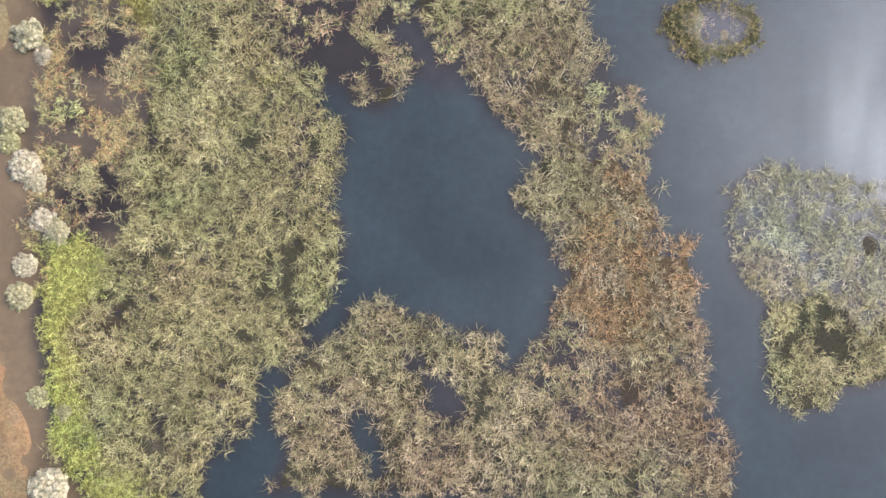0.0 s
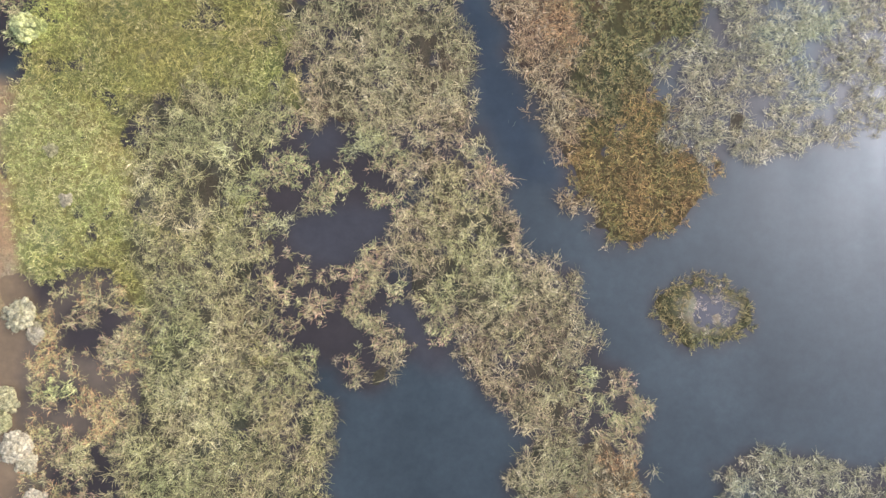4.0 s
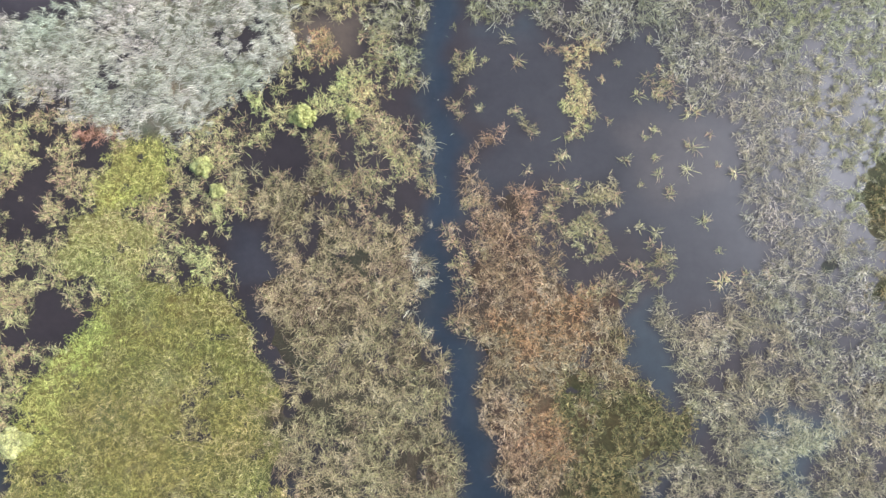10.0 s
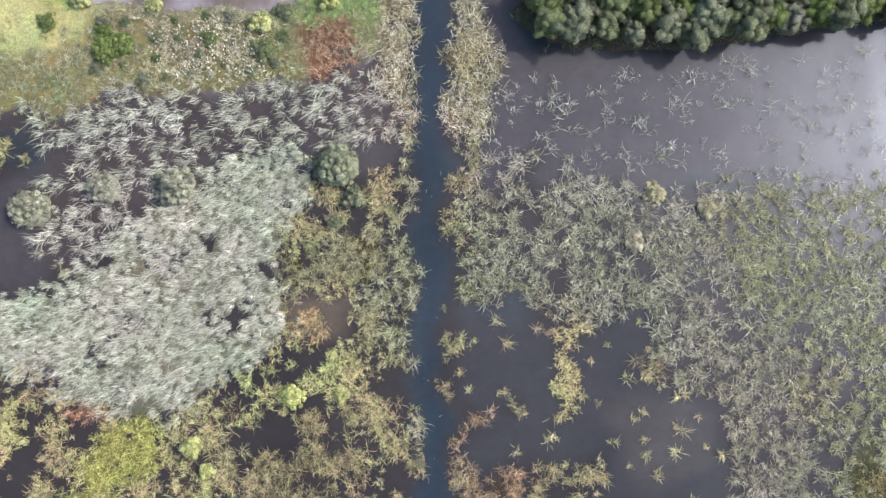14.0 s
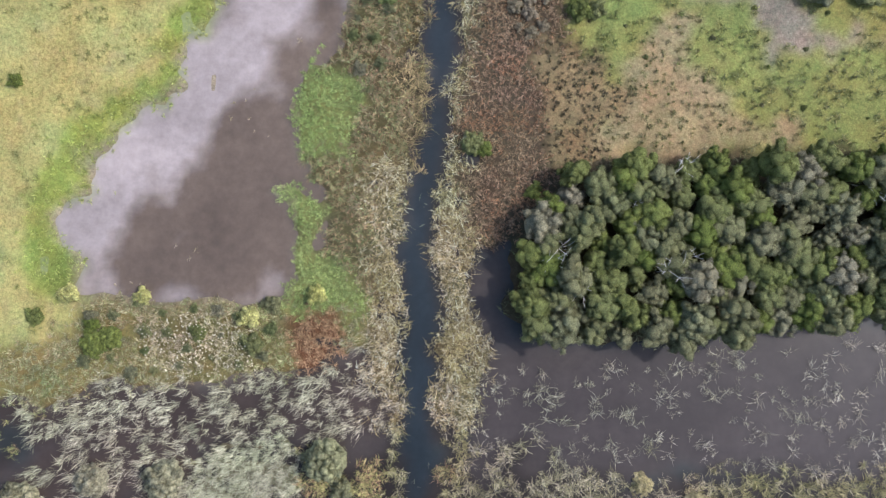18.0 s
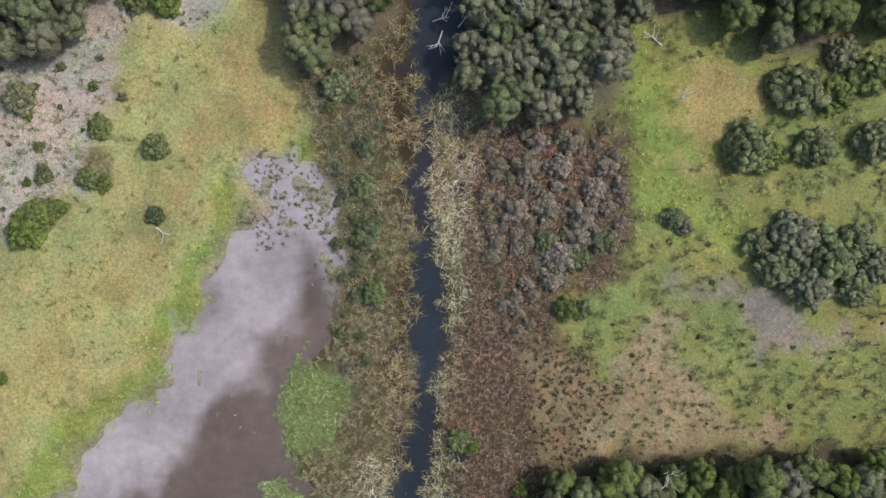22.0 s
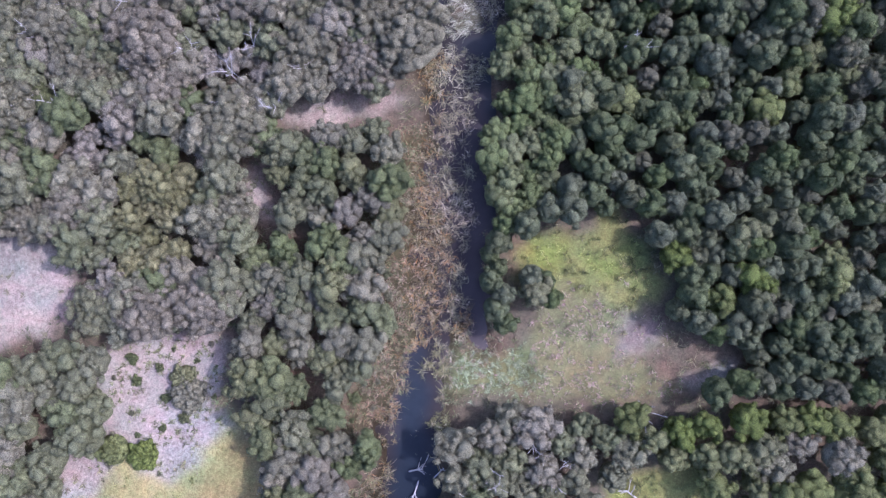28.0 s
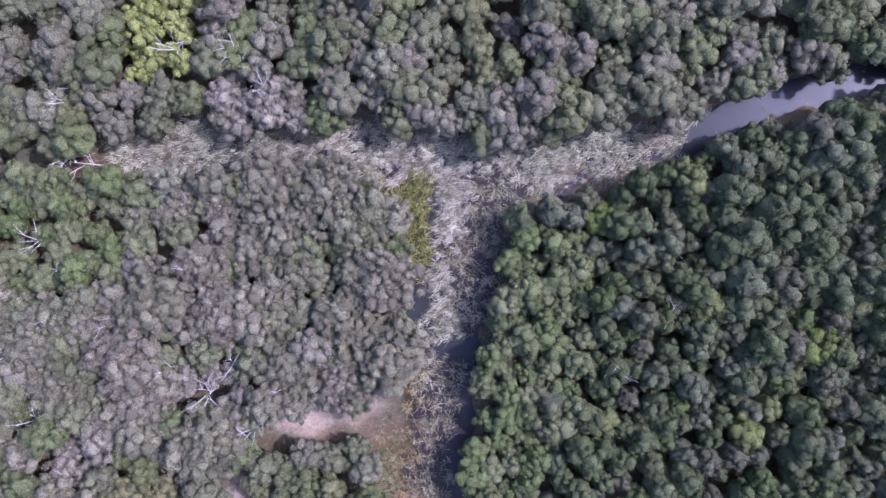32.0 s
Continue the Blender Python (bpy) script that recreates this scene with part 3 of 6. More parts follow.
zone("bog", [(-29.0, 69.9), (-7.7, 70.6), (-7.3, 58.6), (-8.0, 51.1), (-3.0, 40.2), (1.9, 32.1), (-26.7, 31.1), (-28.3, 48.6)])
zone("reed_tan", [(-29.7, 116.6), (-2.7, 117.4), (-0.4, 105.3), (2.7, 96.1), (5.4, 84.1), (6.0, 77.6), (4.4, 71.0), (-4.0, 70.7), (-16.0, 69.9), (-20.6, 68.3), (-23.6, 72.9), (-24.9, 85.9), (-26.2, 96.1), (-23.6, 99.9), (-31.3, 108.1)])
zone("reed_tan", [(-3.9, 68.0), (10.1, 66.6), (11.7, 59.2), (14.2, 53.7), (18.1, 48.3), (23.8, 43.8), (26.9, 32.9), (2.9, 32.1), (-3.0, 40.2), (-5.1, 47.5), (-7.6, 54.9)])
zone("sparse_tan", [(-16.0, 69.4), (5.3, 71.0), (10.1, 66.6), (-3.8, 67.0), (-7.4, 61.3), (-14.8, 61.1)])
zone("reed_mixed", [(-1.8, 62.5), (7.4, 63.7), (10.6, 50.8), (17.4, 41.8), (14.7, 37.1), (1.6, 44.0), (-3.4, 53.1)])
zone("sparse_tan", [(-31.5, 61.5), (-17.8, 66.6), (-18.5, 61.9), (-23.8, 54.3), (-25.4, 45.0), (-30.1, 48.6)])
zone("sparse_tan", [(-28.1, 42.2), (-16.2, 47.2), (-7.1, 52.1), (-5.1, 47.5), (-12.3, 43.6), (-6.7, 40.1), (-2.7, 31.9), (-23.0, 31.2)])
zone("pool", [(-24.4, 70.1), (-17.9, 69.8), (-15.9, 65.7), (-22.3, 64.6)])
zone("pool", [(-22.0, 56.2), (-8.2, 57.6), (-8.0, 52.1), (-16.2, 49.0), (-19.9, 47.0), (-23.6, 48.8), (-25.6, 52.4)])
zone("pool", [(-10.4, 40.9), (-4.9, 42.0), (-0.0, 34.8), (2.9, 31.2), (-2.7, 31.0), (-6.6, 37.3)])
zone("reed_pink", [(2.2, 117.6), (28.1, 118.4), (31.4, 101.7), (33.9, 78.5), (30.1, 51.4), (20.6, 57.6), (17.0, 68.6), (12.6, 76.8), (8.5, 87.9), (4.3, 102.7)])
zone("reed_rust", [(9.6, 111.3), (22.6, 113.6), (26.7, 101.5), (25.4, 84.7), (16.2, 79.8), (12.0, 96.4)])
zone("reed_dark", [(23.1, 96.8), (30.5, 100.7), (36.1, 97.2), (42.8, 90.9), (40.2, 85.2), (34.8, 78.5), (25.7, 71.7), (19.9, 81.7)])
zone("reed_olivebrown", [(22.8, 75.3), (34.8, 78.5), (41.5, 72.2), (46.7, 69.6), (46.8, 65.0), (43.7, 60.2), (38.3, 54.5), (30.1, 51.4), (24.3, 57.7), (20.3, 66.9)])
zone("reed_straw", [(35.8, 110.2), (42.4, 107.6), (56.1, 114.6), (76.5, 119.0), (77.6, 77.1), (66.6, 71.2), (57.4, 67.2), (47.3, 65.9), (41.5, 72.2), (35.8, 78.5), (43.3, 89.9), (38.9, 99.1)])
zone("sparse_straw", [(53.1, 91.2), (62.3, 94.3), (64.5, 79.5), (57.2, 76.4), (53.3, 82.8)])
zone("sparse_straw", [(30.0, 117.5), (56.0, 118.4), (56.2, 112.8), (48.8, 110.7), (43.3, 107.7), (36.7, 111.2)])
zone("bog", [(-80.0, 142.3), (-63.1, 139.1), (-43.3, 135.0), (-34.5, 123.2), (-40.7, 114.6), (-57.3, 109.4), (-63.5, 102.7), (-68.8, 94.1), (-69.5, 88.5), (-77.8, 85.5)])
zone("channel", [(-2.5, 154.1), (2.6, 154.3), (1.8, 137.5), (1.9, 120.7), (2.8, 106.8), (5.6, 93.0), (9.7, 82.0), (15.7, 69.3), (21.4, 62.1), (12.2, 61.8), (5.3, 74.5), (5.5, 81.9), (2.8, 92.9), (-1.3, 104.8), (-2.7, 120.5), (-2.8, 137.3)])
zone("bog", [(-43.4, 136.9), (-2.8, 150.4), (-2.6, 129.9), (-13.7, 114.6), (-24.8, 112.4), (-27.9, 95.5), (-33.1, 110.2), (-36.3, 122.2)])
zone("sparse_tan", [(-21.8, 133.0), (-3.3, 136.4), (-2.4, 124.3), (-13.8, 117.4), (-21.4, 122.7)])
zone("reed_tan", [(-30.4, 113.1), (-25.0, 119.8), (-21.4, 122.7), (-15.6, 117.3), (-9.3, 121.3), (-1.8, 121.5), (-1.3, 105.7), (-5.7, 100.0), (-28.0, 99.2), (-26.4, 106.7)])
zone("pool", [(-35.4, 122.2), (-26.9, 119.7), (-25.8, 114.2), (-33.2, 112.5)])
zone("pool", [(-31.7, 111.2), (-29.2, 105.7), (-28.1, 101.1), (-24.2, 96.6), (-27.0, 96.0), (-30.0, 102.9), (-33.0, 108.4)])
zone("pond", [(2.6, 154.3), (55.6, 156.0), (56.7, 117.9), (50.3, 114.9), (38.5, 108.9), (29.0, 116.9), (10.0, 130.3), (5.1, 137.6)])
zone("reed_pink", [(3.1, 140.3), (5.9, 139.5), (8.1, 130.2), (15.6, 129.5), (19.6, 118.5), (16.1, 111.9), (6.0, 109.7), (2.5, 117.9), (3.0, 130.0)])
zone("sparse_tan", [(16.4, 132.3), (24.8, 130.8), (27.8, 124.3), (24.2, 121.4), (37.2, 119.1), (36.6, 110.7), (25.3, 114.0), (18.6, 121.3)])
zone("reed_straw", [(33.9, 107.8), (44.0, 111.0), (50.3, 114.9), (56.9, 113.2), (57.4, 94.7), (48.1, 98.1), (38.8, 97.8)])
zone("reed_grey", [(33.6, 146.9), (42.7, 152.8), (77.9, 156.7), (79.1, 110.3), (70.4, 91.5), (64.7, 98.7), (57.1, 106.8), (51.1, 119.5), (49.8, 132.5), (44.9, 142.6)])
zone("reed_olive", [(60.5, 147.8), (78.0, 151.1), (78.8, 123.3), (69.4, 128.5), (60.8, 138.5)])
zone("channel", [(-5.7, 199.5), (-0.5, 199.7), (0.6, 175.7), (0.8, 164.6), (2.5, 138.7), (2.5, 121.9), (3.2, 107.0), (-1.9, 106.8), (-1.8, 121.7), (-2.6, 138.5), (-3.6, 164.4), (-5.1, 184.8)])
zone("bog", [(-28.4, 182.0), (-4.8, 182.9), (-2.7, 129.2), (-34.8, 127.9), (-27.8, 141.2), (-24.5, 150.6)])
zone("mudwater", [(-78.9, 168.0), (-66.3, 177.8), (-59.0, 182.7), (-46.2, 186.0), (-33.3, 189.2), (-22.4, 194.3), (-9.5, 197.5), (-5.6, 192.1), (-5.2, 181.1), (-14.3, 177.0), (-21.9, 180.4), (-34.9, 180.8), (-45.6, 171.2), (-59.3, 163.2), (-67.3, 155.5), (-78.4, 152.3)])
zone("scrub", [(-80.0, 198.5), (-17.1, 201.0), (-18.7, 194.4), (-33.3, 190.2), (-46.2, 186.9), (-58.1, 183.2), (-79.3, 180.1)])
zone("reed_pale", [(-78.4, 154.1), (-62.7, 156.1), (-59.3, 163.2), (-51.1, 168.2), (-41.1, 175.0), (-33.9, 180.9), (-25.7, 184.9), (-21.8, 179.5), (-21.5, 172.1), (-26.0, 167.3), (-27.7, 161.7), (-25.5, 154.3), (-26.2, 148.7), (-32.6, 143.8), (-39.8, 138.0), (-44.3, 135.0), (-51.8, 136.6), (-60.2, 138.1), (-64.1, 141.7), (-78.0, 141.6)])
zone("sparse_pale", [(-67.5, 160.1), (-68.1, 175.9), (-59.9, 179.9), (-48.0, 185.0), (-41.4, 182.4), (-34.9, 180.8), (-41.1, 175.0), (-51.1, 168.2), (-59.3, 163.2), (-62.8, 159.4)])
zone("sparse_pale", [(-35.1, 188.2), (-22.4, 194.3), (-7.6, 195.8), (-5.9, 188.4), (-9.8, 180.9), (-18.2, 182.4), (-25.7, 184.9), (-33.9, 180.9)])
zone("reed_greyolive", [(-11.4, 197.5), (-5.4, 197.7), (-4.1, 164.4), (-3.0, 148.7), (-7.7, 148.5), (-8.8, 153.1), (-15.3, 152.8), (-13.5, 156.6), (-10.1, 164.2), (-9.7, 177.2), (-11.0, 188.2)])
zone("bog_brown", [(-25.1, 155.3), (-15.4, 156.1), (-13.3, 149.2), (-19.7, 147.6), (-24.4, 149.7)])
zone("sedge", [(-26.9, 165.4), (-17.6, 165.7), (-17.3, 158.3), (-26.5, 155.7)])
zone("sedge", [(-17.6, 165.7), (-10.4, 170.7), (-9.2, 163.3), (-13.5, 156.6), (-17.3, 158.3)])
zone("sparse_tan", [(-8.6, 148.5), (-3.0, 148.7), (-1.6, 111.5), (-7.2, 111.3), (-5.1, 129.1)])
zone("sparse_lime", [(-35.2, 140.9), (-20.7, 148.9), (-11.4, 148.3), (-13.0, 141.8), (-20.3, 137.8), (-23.8, 133.9), (-33.1, 133.6)])
zone("sparse_tan", [(-36.8, 133.4), (-20.3, 137.8), (-11.1, 140.9), (-9.7, 129.8), (-19.9, 127.6), (-27.3, 128.2), (-34.7, 126.1)])
zone("reed_lime", [(-53.6, 135.6), (-44.3, 134.5), (-44.1, 128.5), (-47.2, 123.7), (-54.1, 122.5), (-57.9, 125.2)])
zone("reed_yellow", [(-63.2, 117.5), (-61.6, 123.2), (-53.2, 123.5), (-46.6, 121.0), (-47.3, 115.3), (-45.2, 108.9), (-63.0, 110.1)])
zone("sparse_lime", [(-77.9, 138.4), (-63.0, 137.1), (-64.6, 131.4), (-77.7, 131.9)])
zone("sparse_lime", [(-45.8, 125.6), (-35.6, 124.2), (-35.1, 112.1), (-43.5, 112.7)])
zone("rustbed", [(-62.0, 136.7), (-55.6, 137.4), (-54.0, 134.2), (-60.1, 133.5)])
zone("reed_tan", [(-31.0, 127.1), (-20.0, 129.4), (-17.0, 124.0), (-6.6, 121.6), (-2.4, 119.9), (-2.1, 111.5), (-26.7, 110.5)])
zone("reed_greyolive", [(-0.3, 199.7), (7.1, 200.0), (5.0, 180.5), (7.4, 166.7), (10.6, 156.6), (4.1, 155.4), (1.1, 166.5)])
zone("sparse_grey", [(7.1, 200.0), (57.0, 201.9), (57.6, 188.1), (46.9, 178.4), (29.4, 175.0), (26.3, 181.3), (7.8, 181.5)])
zone("reed_grey", [(5.5, 180.5), (26.3, 181.3), (29.4, 174.0), (46.9, 177.5), (78.3, 181.5), (81.1, 113.7), (56.9, 113.7), (55.3, 131.4), (47.6, 136.7), (45.5, 143.1), (37.0, 146.5), (37.7, 151.2), (32.0, 156.5), (25.5, 154.4), (19.2, 151.4), (14.3, 155.8), (7.7, 158.8)])
zone("reed_greyolive", [(46.9, 176.6), (78.3, 180.5), (81.1, 113.7), (69.9, 115.2), (62.3, 140.9), (52.5, 154.5), (46.3, 168.2)])
zone("reed_dark", [(70.1, 132.9), (80.3, 134.2), (81.1, 113.7), (71.8, 114.3)])
zone("sparse_lime", [(19.0, 155.1), (25.5, 155.3), (22.1, 148.7), (24.8, 138.6), (20.6, 138.4)])
zone("reed_pink", [(2.9, 135.0), (6.2, 138.8), (7.0, 129.5), (11.6, 129.7), (20.9, 130.1), (19.8, 112.3), (3.5, 111.7)])
zone("sparse_tan", [(11.6, 130.6), (26.5, 131.2), (27.7, 123.8), (37.2, 119.5), (35.5, 113.9), (21.6, 112.4), (17.6, 120.6)])
zone("sparse_tan", [(33.2, 147.7), (41.5, 149.0), (41.7, 145.7), (34.2, 145.9)])
zone("sparse_tan", [(11.7, 140.9), (15.9, 141.0), (16.0, 137.3), (11.8, 137.2)])
zone("channel", [(-4.9, 271.0), (-0.3, 271.2), (0.4, 254.7), (1.2, 245.5), (0.2, 235.3), (-0.8, 226.0), (-2.1, 213.9), (-1.3, 200.9), (-1.3, 191.6), (-0.5, 178.6), (-5.4, 178.4), (-5.6, 191.4), (-6.5, 206.3), (-5.7, 221.2), (-5.1, 230.4), (-3.9, 242.5), (-3.8, 254.5)])
zone("grass", [(-80.0, 234.8), (-13.7, 237.5), (-12.1, 194.9), (-78.6, 192.3)])
zone("grass", [(-81.1, 267.8), (-32.5, 269.9), (-36.7, 258.7), (-37.9, 254.0), (-36.3, 248.6), (-45.1, 237.1), (-54.8, 224.7), (-60.1, 217.1), (-62.5, 207.8), (-59.5, 199.5), (-65.8, 194.6), (-78.7, 194.1)])
zone("lawn", [(-33.2, 264.3), (-36.2, 258.7), (-40.2, 253.9), (-41.3, 247.4), (-44.7, 239.9), (-53.5, 226.2), (-58.8, 219.5), (-62.1, 208.7), (-69.0, 208.4), (-66.7, 222.4), (-59.7, 231.9), (-53.6, 241.4), (-50.1, 248.9), (-46.6, 254.6), (-40.5, 262.2)])
zone("lush", [(-33.2, 263.4), (-36.2, 258.7), (-36.5, 254.1), (-36.3, 249.0), (-40.8, 246.1), (-46.0, 235.7), (-54.0, 227.1), (-58.3, 219.5), (-61.5, 211.5), (-63.6, 211.9), (-60.4, 220.8), (-55.9, 228.4), (-48.6, 237.5), (-43.4, 246.8), (-39.3, 249.7), (-38.8, 254.2), (-38.5, 259.0)])
zone("herb", [(-43.8, 251.9), (-38.3, 254.0), (-35.8, 248.6), (-40.8, 246.1), (-45.4, 246.3)])
zone("lagoon", [(-62.7, 213.3), (-57.4, 220.9), (-45.1, 238.1), (-35.0, 262.4), (-16.8, 268.7), (-15.6, 237.4), (-12.5, 205.1), (-43.8, 200.2), (-62.4, 203.1)])
zone("lagoon", [(-36.7, 258.7), (-33.1, 261.6), (-18.5, 266.8), (-17.5, 253.0), (-18.6, 243.7), (-24.0, 239.8), (-26.1, 235.1), (-24.4, 227.8), (-20.6, 223.3), (-27.8, 220.3), (-23.9, 213.0), (-25.4, 205.5), (-34.6, 203.3), (-43.9, 203.4), (-53.2, 204.4), (-59.7, 206.0), (-61.3, 211.5), (-58.3, 219.0), (-54.0, 226.6), (-46.0, 235.3), (-40.8, 245.6), (-36.3, 248.6)])
zone("mud", [(-33.1, 262.0), (-22.0, 259.7), (-22.8, 246.3), (-32.3, 239.5), (-37.6, 233.7), (-41.9, 225.3), (-45.4, 219.6), (-51.7, 216.5), (-53.9, 210.9), (-61.1, 207.8), (-61.7, 211.5), (-58.3, 219.0), (-54.0, 226.6), (-46.0, 235.3), (-40.8, 245.6), (-36.3, 248.6), (-37.1, 257.7)])
zone("bankscrub", [(-18.7, 270.4), (-4.9, 271.0), (-3.7, 242.5), (-5.6, 230.4), (-6.1, 221.1), (-6.9, 206.3), (-6.0, 183.0), (-11.6, 182.8), (-12.3, 200.5), (-16.3, 207.7), (-20.6, 223.3), (-24.4, 227.8), (-26.1, 235.1), (-24.0, 239.8), (-18.6, 243.7), (-17.5, 253.0)])
zone("herb", [(-26.2, 237.0), (-21.3, 242.7), (-15.6, 239.2), (-13.5, 231.9), (-16.9, 225.3), (-23.4, 226.0), (-25.5, 232.4)])
zone("herb", [(-27.9, 221.2), (-24.2, 221.3), (-20.4, 218.7), (-19.3, 213.2), (-14.5, 209.7), (-12.3, 201.4), (-19.7, 201.1), (-34.5, 200.5), (-33.7, 204.3), (-25.4, 205.5), (-23.3, 210.3), (-25.8, 215.7)])
zone("herb", [(-13.1, 256.9), (-9.9, 257.0), (-8.8, 253.4), (-12.5, 252.7)])
zone("reed_bank", [(-11.9, 225.5), (-6.4, 226.7), (-6.8, 213.7), (-6.0, 183.0), (-11.6, 182.8), (-11.6, 206.1)])
zone("reed_tan", [(-9.9, 293.0), (-6.3, 293.1), (-5.1, 271.2), (-4.4, 249.0), (-3.6, 225.1), (-6.2, 225.0), (-7.4, 248.9), (-8.4, 271.1)])
zone("scrub", [(-59.5, 199.5), (-53.1, 203.5), (-34.6, 202.8), (-23.4, 201.0), (-16.0, 202.2), (-11.8, 200.5), (-15.7, 193.8), (-26.8, 191.5), (-43.3, 188.1), (-78.3, 183.0), (-78.7, 194.1), (-65.8, 194.6)])
zone("flowers", [(-50.0, 198.5), (-40.0, 201.0), (-29.0, 198.0), (-30.0, 191.5), (-45.2, 189.9)])
zone("rustbed", [(-25.3, 200.9), (-16.0, 201.3), (-15.7, 193.8), (-24.0, 192.1)])
zone("sparse_pale", [(-78.4, 183.9), (-43.3, 188.6), (-26.7, 190.6), (-12.1, 196.8), (-9.7, 182.9), (-26.4, 181.3), (-78.2, 179.3)])
zone("reed_bank", [(-0.3, 271.2), (3.9, 271.3), (5.0, 254.8), (5.3, 246.6), (3.8, 239.1), (2.8, 228.9), (4.8, 214.2), (7.1, 203.1), (9.2, 197.6), (7.9, 183.6), (-0.5, 183.3), (-0.7, 200.9), (-1.7, 213.9), (-0.3, 226.0), (0.7, 235.3), (1.7, 245.5), (0.8, 256.5)])
zone("sedge_brown", [(1.7, 271.3), (13.5, 271.7), (15.1, 257.1), (19.1, 249.9), (21.2, 243.5), (18.1, 229.5), (14.9, 216.4), (8.6, 211.5), (4.1, 214.1), (1.7, 228.9), (2.7, 239.1), (4.0, 247.4)])
zone("mudwater", [(5.8, 211.4), (10.4, 213.5), (11.8, 201.4), (10.1, 197.6), (6.3, 199.4)])
zone("mudwater", [(8.3, 197.6), (80.5, 205.1), (81.6, 179.9), (9.1, 177.1)])
zone("sparse_grey", [(5.7, 191.9), (17.6, 195.1), (80.6, 201.4), (81.6, 179.9), (6.3, 177.0)])
zone("meadow", [(14.0, 271.8), (77.2, 274.4), (79.3, 230.1), (47.7, 229.8), (29.2, 229.0), (18.7, 225.8), (18.3, 236.0), (21.0, 248.1), (15.1, 256.2)])
zone("dryground", [(27.6, 245.6), (42.2, 249.0), (40.8, 239.7), (55.7, 237.5), (56.0, 231.0), (38.4, 230.3), (20.9, 227.8), (22.5, 234.3), (29.7, 238.3)])
zone("pathmud", [(36.5, 253.4), (46.7, 252.9), (54.0, 254.1), (59.8, 249.7), (56.2, 248.2), (45.9, 250.1), (37.5, 250.6)])
zone("tussock", [(14.4, 249.7), (20.0, 249.9), (22.1, 242.6), (20.9, 227.8), (16.3, 227.6), (14.1, 234.9)])
zone("grovefloor", [(10.7, 211.6), (13.1, 218.7), (18.8, 226.8), (27.4, 229.3), (74.4, 232.5), (75.7, 205.5), (54.8, 202.0), (37.5, 199.1), (15.6, 198.7), (10.7, 202.9)])
zone("sandveg", [(-80.3, 329.3), (-61.2, 328.4), (-57.1, 315.9), (-53.3, 313.3), (-34.4, 318.8), (-33.9, 307.8), (-41.9, 302.9), (-53.6, 296.0), (-57.0, 290.3), (-52.1, 283.2), (-61.0, 274.5), (-57.1, 269.2), (-65.1, 263.3), (-77.8, 258.1)])
zone("sand", [(-80.3, 329.3), (-62.1, 328.3), (-58.0, 317.6), (-65.2, 315.5), (-79.7, 312.1)])
zone("sand", [(-52.9, 313.3), (-45.1, 313.7), (-45.7, 306.4), (-54.0, 306.9)])
zone("sandveg", [(-78.8, 287.5), (-66.0, 287.2), (-61.2, 280.0), (-62.5, 268.0), (-78.0, 263.6)])
zone("grass", [(-77.1, 239.7), (-77.8, 259.0), (-61.5, 264.4), (-53.5, 270.3), (-59.2, 275.5), (-51.7, 283.2), (-56.1, 291.3), (-42.6, 296.5), (-35.6, 303.7), (-28.1, 299.0), (-23.9, 288.2), (-21.2, 277.3), (-32.5, 273.1), (-34.7, 261.0), (-39.9, 251.5), (-43.1, 241.2)])
zone("grass_orange", [(-41.2, 285.6), (-33.6, 300.6), (-25.3, 299.1), (-23.9, 288.2), (-27.3, 280.7), (-40.9, 276.4), (-42.3, 265.3), (-47.3, 254.0), (-53.4, 246.3), (-50.4, 261.2)])
zone("mudveg", [(-32.5, 273.1), (-20.7, 277.3), (-16.7, 270.1), (-18.2, 262.7), (-33.8, 261.1)])
zone("lush", [(-47.0, 246.4), (-44.5, 251.6), (-41.9, 256.3), (-38.2, 261.5), (-37.3, 267.5), (-38.0, 271.2), (-35.3, 271.8), (-34.2, 267.2), (-34.9, 261.7), (-38.4, 256.9), (-40.3, 251.8), (-39.6, 248.6), (-41.5, 244.8), (-45.5, 241.9)])
zone("lush", [(-27.1, 277.6), (-21.7, 280.1), (-18.8, 277.0), (-21.5, 275.1)])
zone("bankscrub", [(-24.0, 289.1), (-16.7, 291.3), (-9.6, 295.3), (-5.0, 294.6), (-3.8, 289.1), (-4.7, 268.8), (-4.1, 244.8), (-16.5, 243.3), (-16.7, 270.1), (-21.2, 277.3)])
zone("reed_rustbank", [(-13.9, 308.8), (-6.5, 308.2), (-5.0, 294.6), (-3.7, 287.3), (-4.7, 268.8), (-4.0, 243.9), (-7.3, 244.7), (-7.5, 270.6), (-12.0, 288.7), (-8.9, 299.9)])
zone("channel", [(-3.4, 243.9), (-3.9, 261.5), (-4.9, 272.5), (-3.7, 287.3), (-4.6, 295.5), (-6.1, 299.1), (-5.1, 307.4), (-4.1, 314.7), (-2.5, 320.3), (-0.7, 321.3), (-2.3, 315.7), (-2.8, 307.5), (-2.4, 299.3), (1.4, 296.7), (0.7, 290.3), (-2.6, 283.7), (-2.7, 274.5), (-2.2, 265.3), (-0.1, 258.0), (1.0, 244.1)])
zone("reed_bank", [(-2.6, 282.8), (1.8, 286.6), (5.1, 274.8), (5.7, 261.9), (6.1, 244.3), (1.0, 244.1), (-0.1, 258.0), (-2.2, 265.3)])
